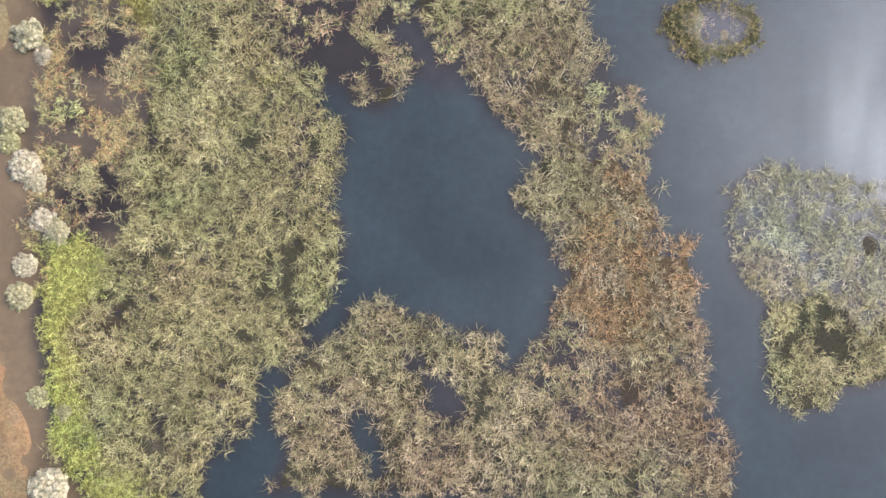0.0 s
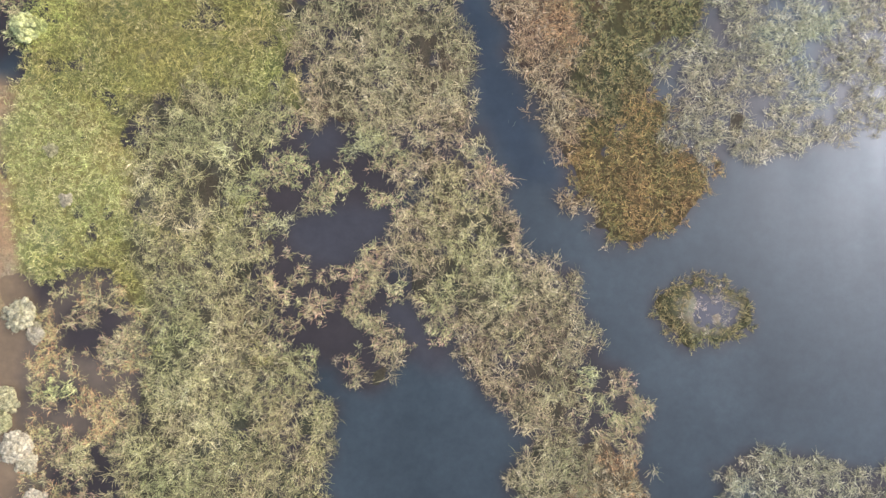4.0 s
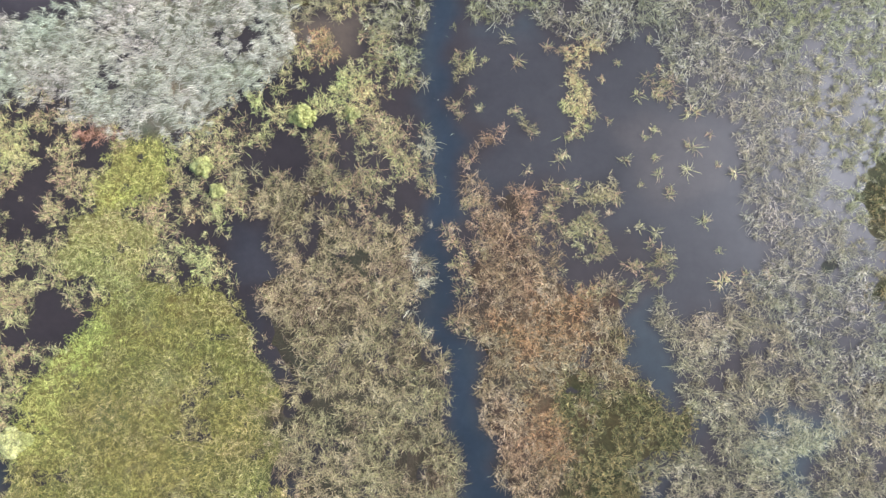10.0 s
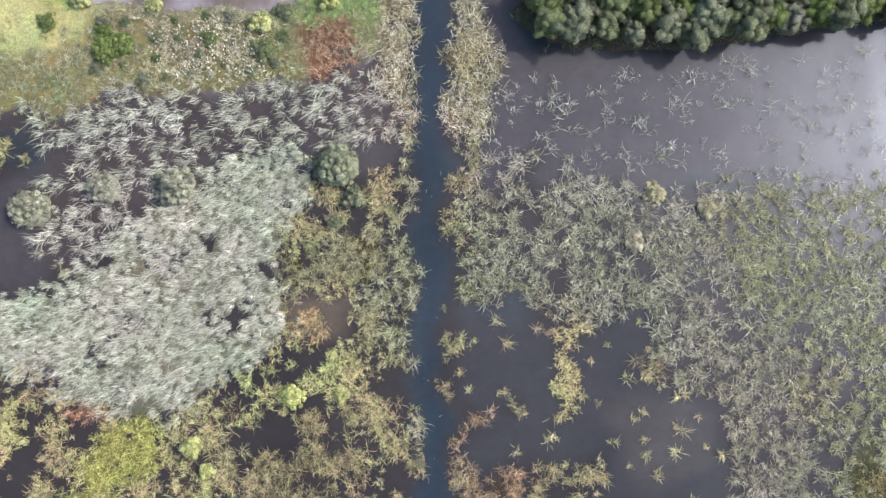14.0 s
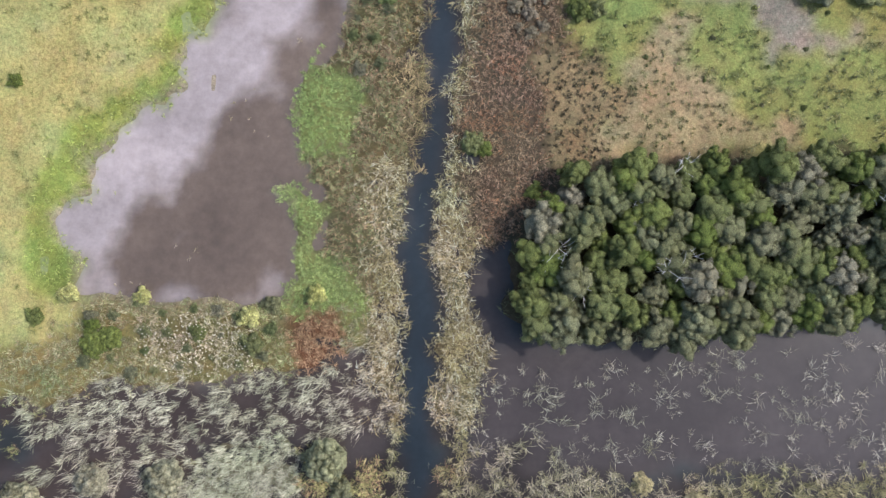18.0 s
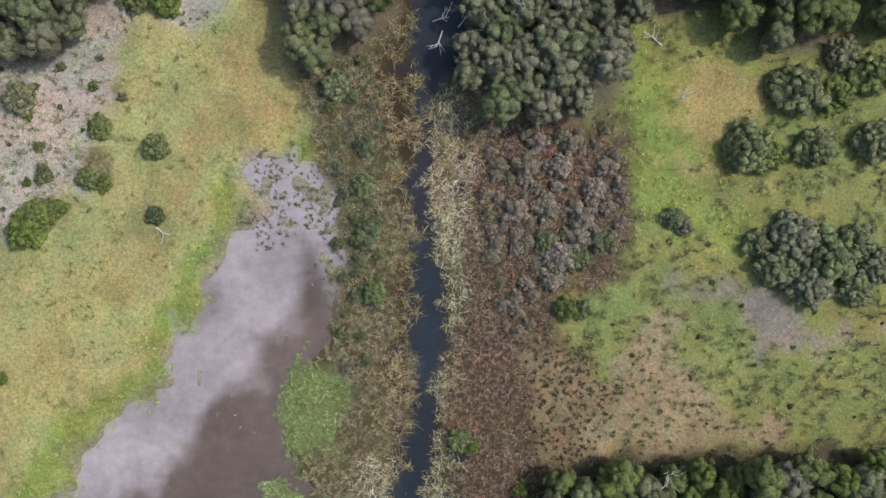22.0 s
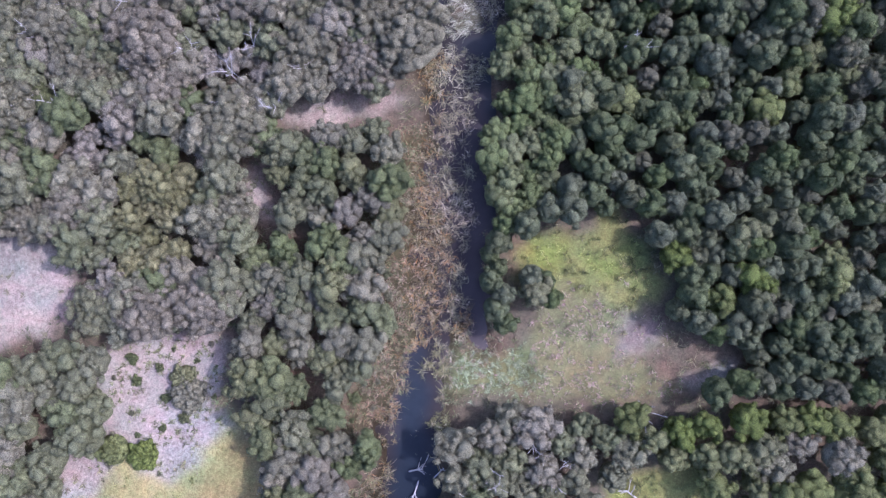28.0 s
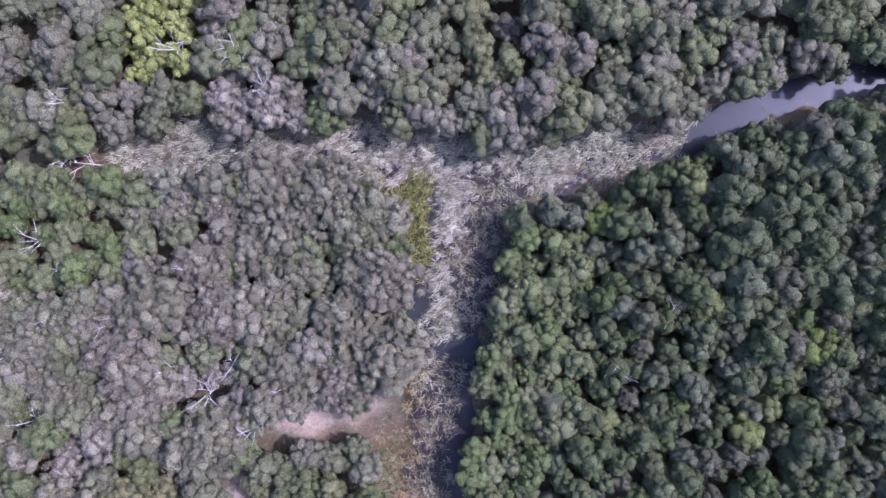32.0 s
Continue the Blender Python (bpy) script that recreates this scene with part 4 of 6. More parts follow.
zone("sedge_brown", [(2.6, 281.2), (25.9, 283.2), (30.0, 276.0), (31.2, 268.6), (29.6, 264.0), (21.7, 256.2), (16.3, 253.2), (15.8, 244.8), (4.5, 244.3)])
zone("meadow", [(25.9, 283.2), (28.8, 299.8), (43.3, 302.3), (51.1, 294.4), (78.8, 293.0), (81.5, 246.8), (15.8, 243.8), (16.8, 253.2), (21.7, 256.2), (29.6, 264.0), (31.2, 268.6), (30.0, 276.0)])
zone("lawn", [(26.6, 286.9), (29.8, 298.0), (38.1, 297.5), (38.6, 286.5), (44.0, 271.1), (49.0, 263.9), (47.4, 260.1), (37.9, 264.3), (31.2, 270.5), (28.9, 277.8)])
zone("grass_orange", [(41.1, 291.2), (50.3, 291.6), (51.5, 287.1), (43.4, 284.0), (52.2, 274.2), (42.0, 274.7), (38.8, 283.8)])
zone("pathmud", [(40.3, 254.2), (48.6, 254.6), (56.0, 255.0), (59.1, 249.5), (48.8, 250.0)])
zone("forestfloor", [(-79.8, 314.8), (-64.3, 315.5), (-54.2, 313.3), (-54.8, 305.0), (-58.1, 295.8), (-63.3, 288.2), (-78.8, 287.5)])
zone("forestfloor", [(-34.0, 331.5), (-7.6, 332.7), (-8.7, 316.3), (-21.2, 308.5), (-17.4, 305.9), (-9.1, 304.5), (-9.6, 295.3), (-16.7, 291.3), (-23.1, 289.2), (-27.3, 301.8), (-32.1, 308.8)])
zone("grass", [(-35.7, 306.9), (-31.2, 307.1), (-27.2, 300.9), (-28.0, 298.1), (-35.5, 302.3)])
zone("forestfloor", [(0.8, 307.7), (9.8, 311.3), (27.2, 311.6), (34.9, 305.6), (34.2, 301.9), (28.8, 299.8), (28.4, 288.8), (20.4, 282.9), (11.3, 281.6), (4.8, 282.2), (0.7, 291.2)])
zone("forestfloor", [(28.2, 310.8), (35.5, 312.5), (44.8, 309.7), (42.4, 303.2), (51.1, 295.4), (65.6, 298.8), (78.4, 301.2), (76.3, 336.8), (36.1, 334.8), (37.0, 317.6)])
zone("heath", [(3.1, 317.8), (36.1, 317.5), (36.4, 312.1), (27.3, 311.2), (9.8, 311.3), (2.6, 309.6)])
zone("palegreen", [(3.6, 317.4), (12.3, 317.3), (12.6, 311.9), (4.4, 311.0)])
zone("sandveg", [(37.2, 314.9), (51.8, 315.7), (51.9, 314.4), (37.2, 313.5)])
zone("forestfloor", [(-80.9, 384.2), (-9.5, 388.0), (-8.1, 360.6), (-10.5, 336.6), (-8.1, 325.7), (-11.3, 316.3), (-14.2, 302.3), (-30.7, 301.5), (-33.3, 315.1), (-42.7, 319.2), (-58.9, 313.8), (-77.3, 313.7)])
zone("sand", [(-78.2, 331.1), (-67.2, 332.6), (-58.9, 331.2), (-58.3, 319.3), (-64.5, 314.4), (-77.3, 313.7)])
zone("sandveg", [(-53.5, 315.0), (-42.7, 319.2), (-34.4, 318.8), (-33.6, 304.1), (-41.8, 301.8), (-55.6, 302.0)])
zone("sand", [(-26.1, 354.6), (-20.7, 356.2), (-4.4, 360.3), (-3.8, 358.1), (-16.1, 355.1), (-22.3, 351.6), (-25.9, 350.9)])
zone("sandveg", [(-32.4, 351.0), (-28.6, 349.4), (-26.2, 338.5), (-31.0, 342.8)])
zone("forestfloor", [(7.4, 363.2), (17.9, 389.5), (76.6, 392.6), (80.8, 315.7), (40.2, 317.2), (37.6, 330.8), (29.6, 342.4), (24.3, 339.3), (11.6, 336.8), (9.3, 326.6)])
zone("bankscrub", [(-13.0, 350.2), (-5.4, 353.4), (-5.2, 349.7), (-6.2, 342.3), (-6.0, 321.2), (-8.8, 305.4), (-15.1, 301.4), (-11.3, 316.3), (-9.2, 325.6), (-11.4, 336.5)])
zone("reed_rustbank", [(-4.5, 362.6), (1.0, 362.9), (7.6, 343.0), (6.9, 320.9), (-0.3, 316.9), (-5.2, 305.6), (-10.7, 305.3), (-6.9, 321.1), (-7.2, 344.1), (-5.8, 351.5)])
zone("reed_grey", [(0.1, 362.9), (5.7, 360.4), (7.6, 343.0), (5.7, 326.4), (2.2, 322.5), (2.0, 344.6)])
zone("mudwater", [(4.9, 357.6), (7.6, 356.8), (8.0, 343.1), (6.9, 330.1), (4.4, 333.7), (6.1, 344.8)])
zone("mudwater", [(5.1, 328.2), (8.0, 326.5), (9.7, 319.3), (7.0, 319.1)])
zone("channel", [(-5.5, 293.6), (-5.2, 305.6), (-4.6, 312.1), (-2.9, 319.5), (-0.7, 320.2), (-0.7, 312.3), (-0.2, 305.8), (2.2, 294.0)])
zone("meadow", [(11.6, 335.9), (24.3, 339.3), (29.6, 342.4), (36.7, 331.7), (33.3, 326.0), (21.4, 325.4), (15.7, 328.8)])
zone("lawn", [(13.3, 336.0), (20.7, 337.5), (22.2, 330.9), (15.6, 329.5)])
zone("lawn", [(26.1, 335.8), (31.0, 336.9), (31.3, 331.4), (27.5, 331.0)])
zone("heath", [(17.6, 327.0), (30.5, 326.8), (38.0, 324.4), (39.1, 320.8), (31.0, 316.7), (40.3, 315.4), (38.6, 312.5), (12.9, 312.1), (11.7, 317.5)])
zone("pathmud", [(31.0, 325.0), (37.5, 324.9), (37.3, 319.8), (32.7, 320.5)])
zone("palegreen", [(3.4, 317.1), (12.6, 317.6), (12.5, 311.1), (4.7, 310.2)])
zone("sandveg", [(39.4, 315.8), (52.1, 317.4), (52.2, 315.8), (40.4, 314.3)])
zone("forestfloor", [(-79.9, 427.8), (75.6, 437.0), (78.3, 399.0), (57.1, 386.8), (11.5, 384.2), (9.7, 367.6), (10.6, 352.9), (81.5, 353.2), (78.3, 399.0), (46.7, 406.3), (19.4, 404.7), (-35.1, 401.5), (-53.0, 395.0), (-12.8, 393.7), (-3.2, 385.1), (-3.7, 362.2), (-4.8, 348.3), (-76.1, 344.2)])
zone("forestfloor", [(11.0, 392.4), (77.3, 412.6), (81.5, 353.2), (9.0, 349.1), (9.7, 367.6)])
zone("forestfloor", [(-78.4, 394.4), (-14.7, 395.0), (-4.1, 385.1), (-3.8, 363.1), (-5.7, 348.2), (-76.1, 344.2)])
zone("sand", [(-26.2, 353.5), (-19.9, 356.2), (-6.4, 360.7), (-6.3, 358.4), (-15.3, 355.1), (-23.3, 351.8)])
zone("reed_pale", [(-54.0, 396.3), (-45.2, 402.9), (-33.4, 402.9), (-17.1, 404.4), (1.1, 404.3), (10.4, 401.9), (28.4, 405.9), (39.3, 407.1), (40.1, 401.3), (24.4, 396.3), (11.0, 391.9), (9.9, 379.5), (7.7, 370.2), (-2.2, 366.9), (-1.0, 377.9), (1.0, 391.8), (-2.0, 395.1), (-14.7, 394.7), (-25.6, 394.6), (-34.8, 395.1), (-51.1, 393.3)])
zone("reed_grey", [(6.1, 398.4), (10.6, 398.7), (10.8, 379.5), (7.7, 371.1), (3.9, 372.7), (4.1, 385.6)])
zone("sparse_grey", [(10.8, 395.1), (23.5, 397.2), (22.7, 394.9), (12.0, 390.6)])
zone("channel", [(38.1, 404.4), (44.6, 409.3), (55.3, 413.6), (76.7, 420.7), (77.1, 416.1), (57.4, 409.8), (47.6, 405.7), (40.2, 400.8)])
zone("sedge_green", [(-12.9, 394.8), (0.3, 395.6), (-0.8, 383.4), (-2.5, 375.1), (-3.3, 383.3), (-7.1, 389.5), (-12.8, 392.8)])
zone("reed_rustbank", [(-2.6, 366.8), (3.3, 367.2), (3.9, 340.5), (-4.3, 340.0), (-3.5, 357.6)])
zone("reed_grey", [(2.4, 367.1), (6.1, 367.3), (7.5, 358.2), (4.9, 340.5), (3.5, 340.4)])
zone("mudwater", [(3.9, 361.7), (6.8, 361.9), (7.9, 343.5), (5.2, 343.3)])
zone("bankscrub", [(-9.0, 352.0), (-4.2, 355.0), (-3.8, 322.0), (-6.5, 310.0), (-9.5, 306.0)])
zone("reed_rustbank", [(-4.6, 366.0), (-0.6, 366.0), (0.4, 340.0), (-0.8, 322.0), (-4.6, 320.0), (-3.9, 340.0)])
zone("reed_grey", [(-0.6, 367.0), (4.2, 367.0), (5.0, 345.0), (4.4, 322.0), (0.6, 318.0), (0.4, 340.0)])
zone("mudwater", [(4.2, 362.0), (7.0, 362.0), (8.0, 343.0), (7.4, 326.0), (4.8, 326.0), (5.2, 343.0)])
zone("reed_greyolive", [(-3.4, 304.0), (-2.6, 312.0), (-0.7, 319.5), (1.5, 320.0), (0.9, 312.0), (0.5, 303.0)])
zone("mudveg", [(-22.0, 273.0), (-15.5, 272.0), (-15.8, 250.0), (-18.0, 246.0), (-19.2, 258.0)])
zone("dryground", [(26.0, 244.0), (32.0, 248.0), (42.0, 247.0), (46.0, 241.0), (53.0, 236.5), (53.0, 231.5), (40.0, 231.0), (26.0, 229.5)])
zone("pathmud", [(38.0, 254.6), (47.0, 253.0), (57.0, 251.6), (66.0, 249.8), (76.0, 247.2), (76.0, 246.0), (66.0, 248.2), (57.0, 249.2), (47.0, 250.8), (38.0, 252.4)])
zone("lush", [(-68.0, 216.0), (-60.5, 214.5), (-59.0, 209.0), (-59.5, 203.5), (-68.0, 203.0)])
zone("tussock", [(13.5, 250.0), (21.5, 250.0), (26.0, 243.0), (25.0, 231.0), (18.0, 227.0), (13.5, 232.0)])
zone("silt", [(28.0, 140.0), (33.0, 142.5), (40.0, 142.0), (46.0, 138.0), (46.0, 131.0), (38.0, 128.0), (31.0, 131.0)])
for side, strip in (("sparse_tan", [(2.2, 106.0), (5.4, 106.0), (4.8, 122.0), (4.6, 140.0), (3.4, 164.0), (2.8, 178.0), (0.4, 178.0), (0.8, 164.0), (2.3, 139.0), (2.3, 122.0)]),
                    ("sparse_straw", [(-4.6, 150.0), (-2.5, 140.0), (-2.0, 122.0), (-2.2, 107.0), (-4.4, 107.0), (-4.6, 122.0)])):
    zone(side, strip)

# past the flown-over strip the same marsh and woods go on, laid out as a mirror image
MIRROR_X, MIRROR_S, MIRROR_N = 78.0, -46.0, 440.0
cx, cy = X0 + STEP * (np.arange(NX) + 0.5), Y0 + STEP * (np.arange(NY) + 0.5)
cx = np.where(np.abs(cx) > MIRROR_X, np.sign(cx) * (2 * MIRROR_X - np.abs(cx)), cx)
cy = np.where(cy > MIRROR_N, 2 * MIRROR_N - cy, np.where(cy < MIRROR_S, 2 * MIRROR_S - cy, cy))
ZMAP = ZMAP[((cy - Y0) / STEP).astype(int)][:, ((cx - X0) / STEP).astype(int)]

# neighbouring beds of one kind of growth run into each other in ragged tongues
BLENDS = [{"reed_mixed", "reed_tan", "reed_olive", "reed_lime", "reed_yellow", "reed_straw", "reed_rust", "reed_pink", "reed_dark", "reed_olivebrown", "reed_grey", "reed_greyolive", "sparse_straw", "sparse_grey", "sparse_tan"},
          {"grass", "grass_orange", "lawn", "mudveg", "sandveg", "sand"}, {"lush", "mud", "lagoon", "lawn", "mudveg", "herb", "bankscrub"}, {"meadow", "lawn", "dryground", "tussock", "grass_orange", "pathmud", "heath", "palegreen", "sedge_brown"}]
for names, reach in zip(BLENDS, (9.0, 8.0, 4.5, 9.0)):
    u = gx + reach * (0.6 * value_noise(gx, gy, 7.0, 61) + 0.4 * value_noise(gx, gy, 2.0, 62) - 0.5) * 1.6
    v = gy + reach * (0.6 * value_noise(gx, gy, 7.0, 63) + 0.4 * value_noise(gx, gy, 2.0, 64) - 0.5) * 1.6
    moved = ZMAP[np.clip((v - Y0) / STEP, 0, NY - 1).astype(int), np.clip((u - X0) / STEP, 0, NX - 1).astype(int)]
    alike = np.array([k in names for k, _ in ZONES])
    ZMAP = np.where(alike[moved] & alike[ZMAP], moved, ZMAP)


# ---- ground and water sheets ----
def blur(a, n):
    for _ in range(n):
        p = np.pad(a, [(1, 1), (1, 1)] + [(0, 0)] * (a.ndim - 2), mode="edge")
        a = (p[:-2, 1:-1] + p[2:, 1:-1] + p[1:-1, :-2] + p[1:-1, 2:] + 2 * a) / 6
    return a


HEIGHT = np.array([COVER[k][0] for k, _ in ZONES])[ZMAP]
HEIGHT = blur(HEIGHT, 6) + 0.34 * (value_noise(gx, gy, 2.4, 8) - 0.5) + 0.16 * (value_noise(gx, gy, 7.0, 9) - 0.5)
# soil under reeds and sedges is painted darker, deepening the shaded gaps between blades
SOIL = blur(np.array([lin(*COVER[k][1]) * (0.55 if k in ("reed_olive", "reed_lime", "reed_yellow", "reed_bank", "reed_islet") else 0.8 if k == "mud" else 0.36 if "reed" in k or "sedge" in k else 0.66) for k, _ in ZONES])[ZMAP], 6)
# turf drifts between greener, drier and rustier patches
DRIFT = value_noise(gx, gy, 9.0, 21)[..., None] * 0.6 + value_noise(gx, gy, 2.5, 22)[..., None] * 0.4
SOIL = SOIL * (1 + (DRIFT - 0.5) * np.array([0.34, 0.05, -0.05]))
# a wet muddy margin round the lagoon
MARGIN = blur(np.array([k in ("lagoon", "mud") for k, _ in ZONES], float)[ZMAP], 40)
MARGIN = np.clip(1.9 * MARGIN + 0.9 * (0.5 * value_noise(gx, gy, 3.0, 41) + 0.5 * value_noise(gx, gy, 1.2, 42)) - 0.55, 0, 0.9)[..., None] * (gx < -24)[..., None]
SOIL = SOIL * (1 - MARGIN) + lin(142, 132, 118) * 0.72 * MARGIN
WET = np.array([lin(*COVER[k][2]) for k, _ in ZONES])[ZMAP]
TURBID = blur(WET, 8)
# the lagoon's pale silt lies in cloudy drifts over its brown bed
BROWN, PALE = lin(*COVER["lagoon"][2]), lin(*COVER["mud"][2])
BASIN = np.array([k in ("lagoon", "mud") for k, _ in ZONES])[ZMAP][..., None]
SILT = blur(np.where(BASIN[..., 0] | (gx > -24), np.array([k == "mud" for k, _ in ZONES], float)[ZMAP], 1.0), 120)[..., None]
SILT = np.clip((SILT - 0.5) * 2.2 + 0.5 + 2.0 * (0.5 * value_noise(gx, gy, 7.0, 31) + 0.3 * value_noise(gx, gy, 3.0, 32) + 0.2 * value_noise(gx, gy, 1.2, 33) - 0.5)[..., None], 0, 1)
SHARE = blur(BASIN.astype(float), 9)
TURBID = TURBID * (1 - SHARE) + (BROWN + (PALE - BROWN) * SILT) * SHARE


def height_at(x, y):
    i = np.clip(((np.asarray(x) - X0) / STEP).astype(int), 0, NX - 1)
    j = np.clip(((np.asarray(y) - Y0) / STEP).astype(int), 0, NY - 1)
    return HEIGHT[j, i]


def mesh_object(name, verts, faces, mat, tint=None, smooth=False):
    """A mesh from arrays of places and of triangles or quads."""
    me = bpy.data.meshes.new(name)
    n, k = faces.shape
    me.vertices.add(len(verts))
    me.vertices.foreach_set("co", np.ascontiguousarray(verts, np.float32).ravel())
    me.loops.add(n * k)
    me.loops.foreach_set("vertex_index", np.ascontiguousarray(faces, np.int32).ravel())
    me.polygons.add(n)
    me.polygons.foreach_set("loop_start", np.arange(0, n * k, k, dtype=np.int32))
    me.polygons.foreach_set("loop_total", np.full(n, k, np.int32))
    me.update(calc_edges=True)
    if smooth:
        me.polygons.foreach_set("use_smooth", np.ones(n, bool))
    if tint is not None:
        at = me.attributes.new("tint", "FLOAT_COLOR", "POINT")
        at.data.foreach_set("color", np.c_[tint, np.ones(len(tint))].astype(np.float32).ravel())
    me.materials.append(mat)
    return me


def sheet(name, field, tints, mat, skip):
    """A grid over the plan that runs on, coarser, to the horizon."""
    far = np.cumsum(4 * 1.19 ** np.arange(29))
    xs = X0 + STEP * skip * (np.arange(NX // skip) + 0.5)
    ys = Y0 + STEP * skip * (np.arange(NY // skip) + 0.5)
    if skip == 1:
        # finest round the lagoon and the meadows, where bare ground meets shallow water
        xs = xs[(np.abs(xs) < 77) | (np.arange(NX) % 4 == 0)]
        ys = ys[((ys > 190) & (ys < 345)) | (np.arange(NY) % 2 == 0)]
    xs, ys = np.r_[X0 - far[::-1], xs, X0 + STEP * NX + far], np.r_[Y0 - far[::-1], ys, Y0 + STEP * NY + far]
    px, py = np.meshgrid(xs, ys)
    i, j = (np.floor((p - o) / STEP).astype(int) % (2 * n) for p, o, n in ((px, X0, NX), (py, Y0, NY)))
    i, j = np.minimum(i, 2 * NX - 1 - i), np.minimum(j, 2 * NY - 1 - j)
    z = field[j, i] if field is not None else 0 * px
    # far off the sheet settles into one broad mottle of marsh and scrub
    out = np.hypot(np.clip(np.abs(px - X0 - STEP * NX / 2) - STEP * NX / 2, 0, None), np.clip(np.abs(py - Y0 - STEP * NY / 2) - STEP * NY / 2, 0, None))
    far_off = np.clip(out / 40, 0, 1)[..., None]
    mottle = tints.mean((0, 1)) * (0.75 + 0.5 * value_noise(px, py, 70.0, 91)[..., None])
    colour = tints[j, i] * (1 - far_off) + mottle * far_off
    if field is not None:
        z = z * (1 - far_off[..., 0]) + far_off[..., 0] * (value_noise(px, py, 55.0, 92) - 0.42)
    w, h = len(xs), len(ys)
    a = (np.arange(h - 1)[:, None] * w + np.arange(w - 1)[None]).ravel()
    me = mesh_object(name, np.c_[px.ravel(), py.ravel(), z.ravel()], np.c_[a, a + 1, a + w + 1, a + w], mat, colour.reshape(-1, 3), True)
    return new(name, me)


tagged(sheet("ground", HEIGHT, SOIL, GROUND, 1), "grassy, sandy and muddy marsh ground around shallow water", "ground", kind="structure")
tagged(sheet("water", None, TURBID, WATER, 2), "dark turbid marsh water with brown shallows", "water", kind="structure")


# ---- reeds, sedges and grass tufts ----
def blades(x, y, z, spec, seed):
    """Tufts of arching blades at the places given: vertices, triangles and colours.
    Two in three rise from the tuft's foot and fan out, the rest have toppled across it."""
    _, _, _, count, length, width, rise, lean, cols = spec
    count = max(2, round(count * 0.95))
    r = np.random.default_rng(seed)
    n = len(x)
    size = 0.5 + 0.95 * r.random(n) ** 1.3
    cols = np.array([lin(*c) for c in cols])
    cols = 1.16 * (0.97 * cols + 0.03 * cols.mean(1, keepdims=True))
    # colours drift over some metres, with a little of each kind in every tuft
    t = np.repeat(np.arange(n), count)
    m = len(t)
    drift = value_noise(x, y, 4.5, seed + 5)[t] * 0.45 + r.random(n)[t] * 0.25 + r.random(m) * 0.5
    pick = cols[(drift * len(cols)).astype(int) % len(cols)]
    # whole stretches are fresher or drier than their neighbours
    fresh = (0.6 * value_noise(x, y, 11.0, 71) + 0.4 * value_noise(x, y, 3.5, 72) - 0.5)[t]
    pick = pick * (1 + fresh[:, None] * np.array([-0.24, 0.0, -0.2]))
    # the blades of a tuft bend more to one side than to the other
    az = r.uniform(0, 2 * np.pi, m) if lean is None else radians(lean) + r.normal(0, 0.5, m)
    bent = r.uniform(0, 2 * np.pi, n)[t]
    az = az + (0.55 * np.sin(bent - az) if lean is None else 0)
    fallen = r.random(m) < 0.3
    el = np.radians(np.where(fallen, r.uniform(-6, 14, m), r.uniform(rise[0], rise[1] + 8, m)))
    ln = 1.12 * length * size[t] * r.uniform(0.45, 1.25, m)
    off = np.where(fallen, 0.5, 0.26) * length * np.sqrt(r.random(m))
    oa = r.uniform(0, 2 * np.pi, m)
    lift = np.where(fallen, r.uniform(0.1, 0.45, m) * length, 0)
    base = np.c_[x[t] + off * np.cos(oa), y[t] + off * np.sin(oa), z[t] + lift]
    reach = lambda a, e: np.c_[np.cos(a) * np.cos(e), np.sin(a) * np.cos(e), np.sin(e)]
    mid = base + 0.5 * ln[:, None] * reach(az, el)
    tip = mid + 0.5 * ln[:, None] * reach(az + r.normal(0, 0.3, m), el - np.radians(np.where(fallen, 4, r.uniform(15, 60, m))))
    side = np.c_[-np.sin(az), np.cos(az), r.uniform(-0.35, 0.35, m)] * (width * 0.43 * r.uniform(0.55, 1.35, m))[:, None]
    v = np.stack([base, mid - side, mid + side, tip], 1).reshape(-1, 3)
    q = np.arange(m)[:, None] * 4
    f = np.stack([q + [0, 2, 1], q + [1, 2, 3]], 1).reshape(-1, 3)
    tint = np.repeat(pick * (r.uniform(0.72, 1.25, n)[t] * r.uniform(0.58, 1.42, m))[:, None], 4, axis=0)
    return v, f, np.clip(tint, 0, 0.9)


OPEN = ("water", "pool", "channel", "mudwater", "lagoon", "pond", "shoal")


def cell(u, v):
    return ZMAP[np.clip((v - Y0) / STEP, 0, NY - 1).astype(int), np.clip((u - X0) / STEP, 0, NX - 1).astype(int)]


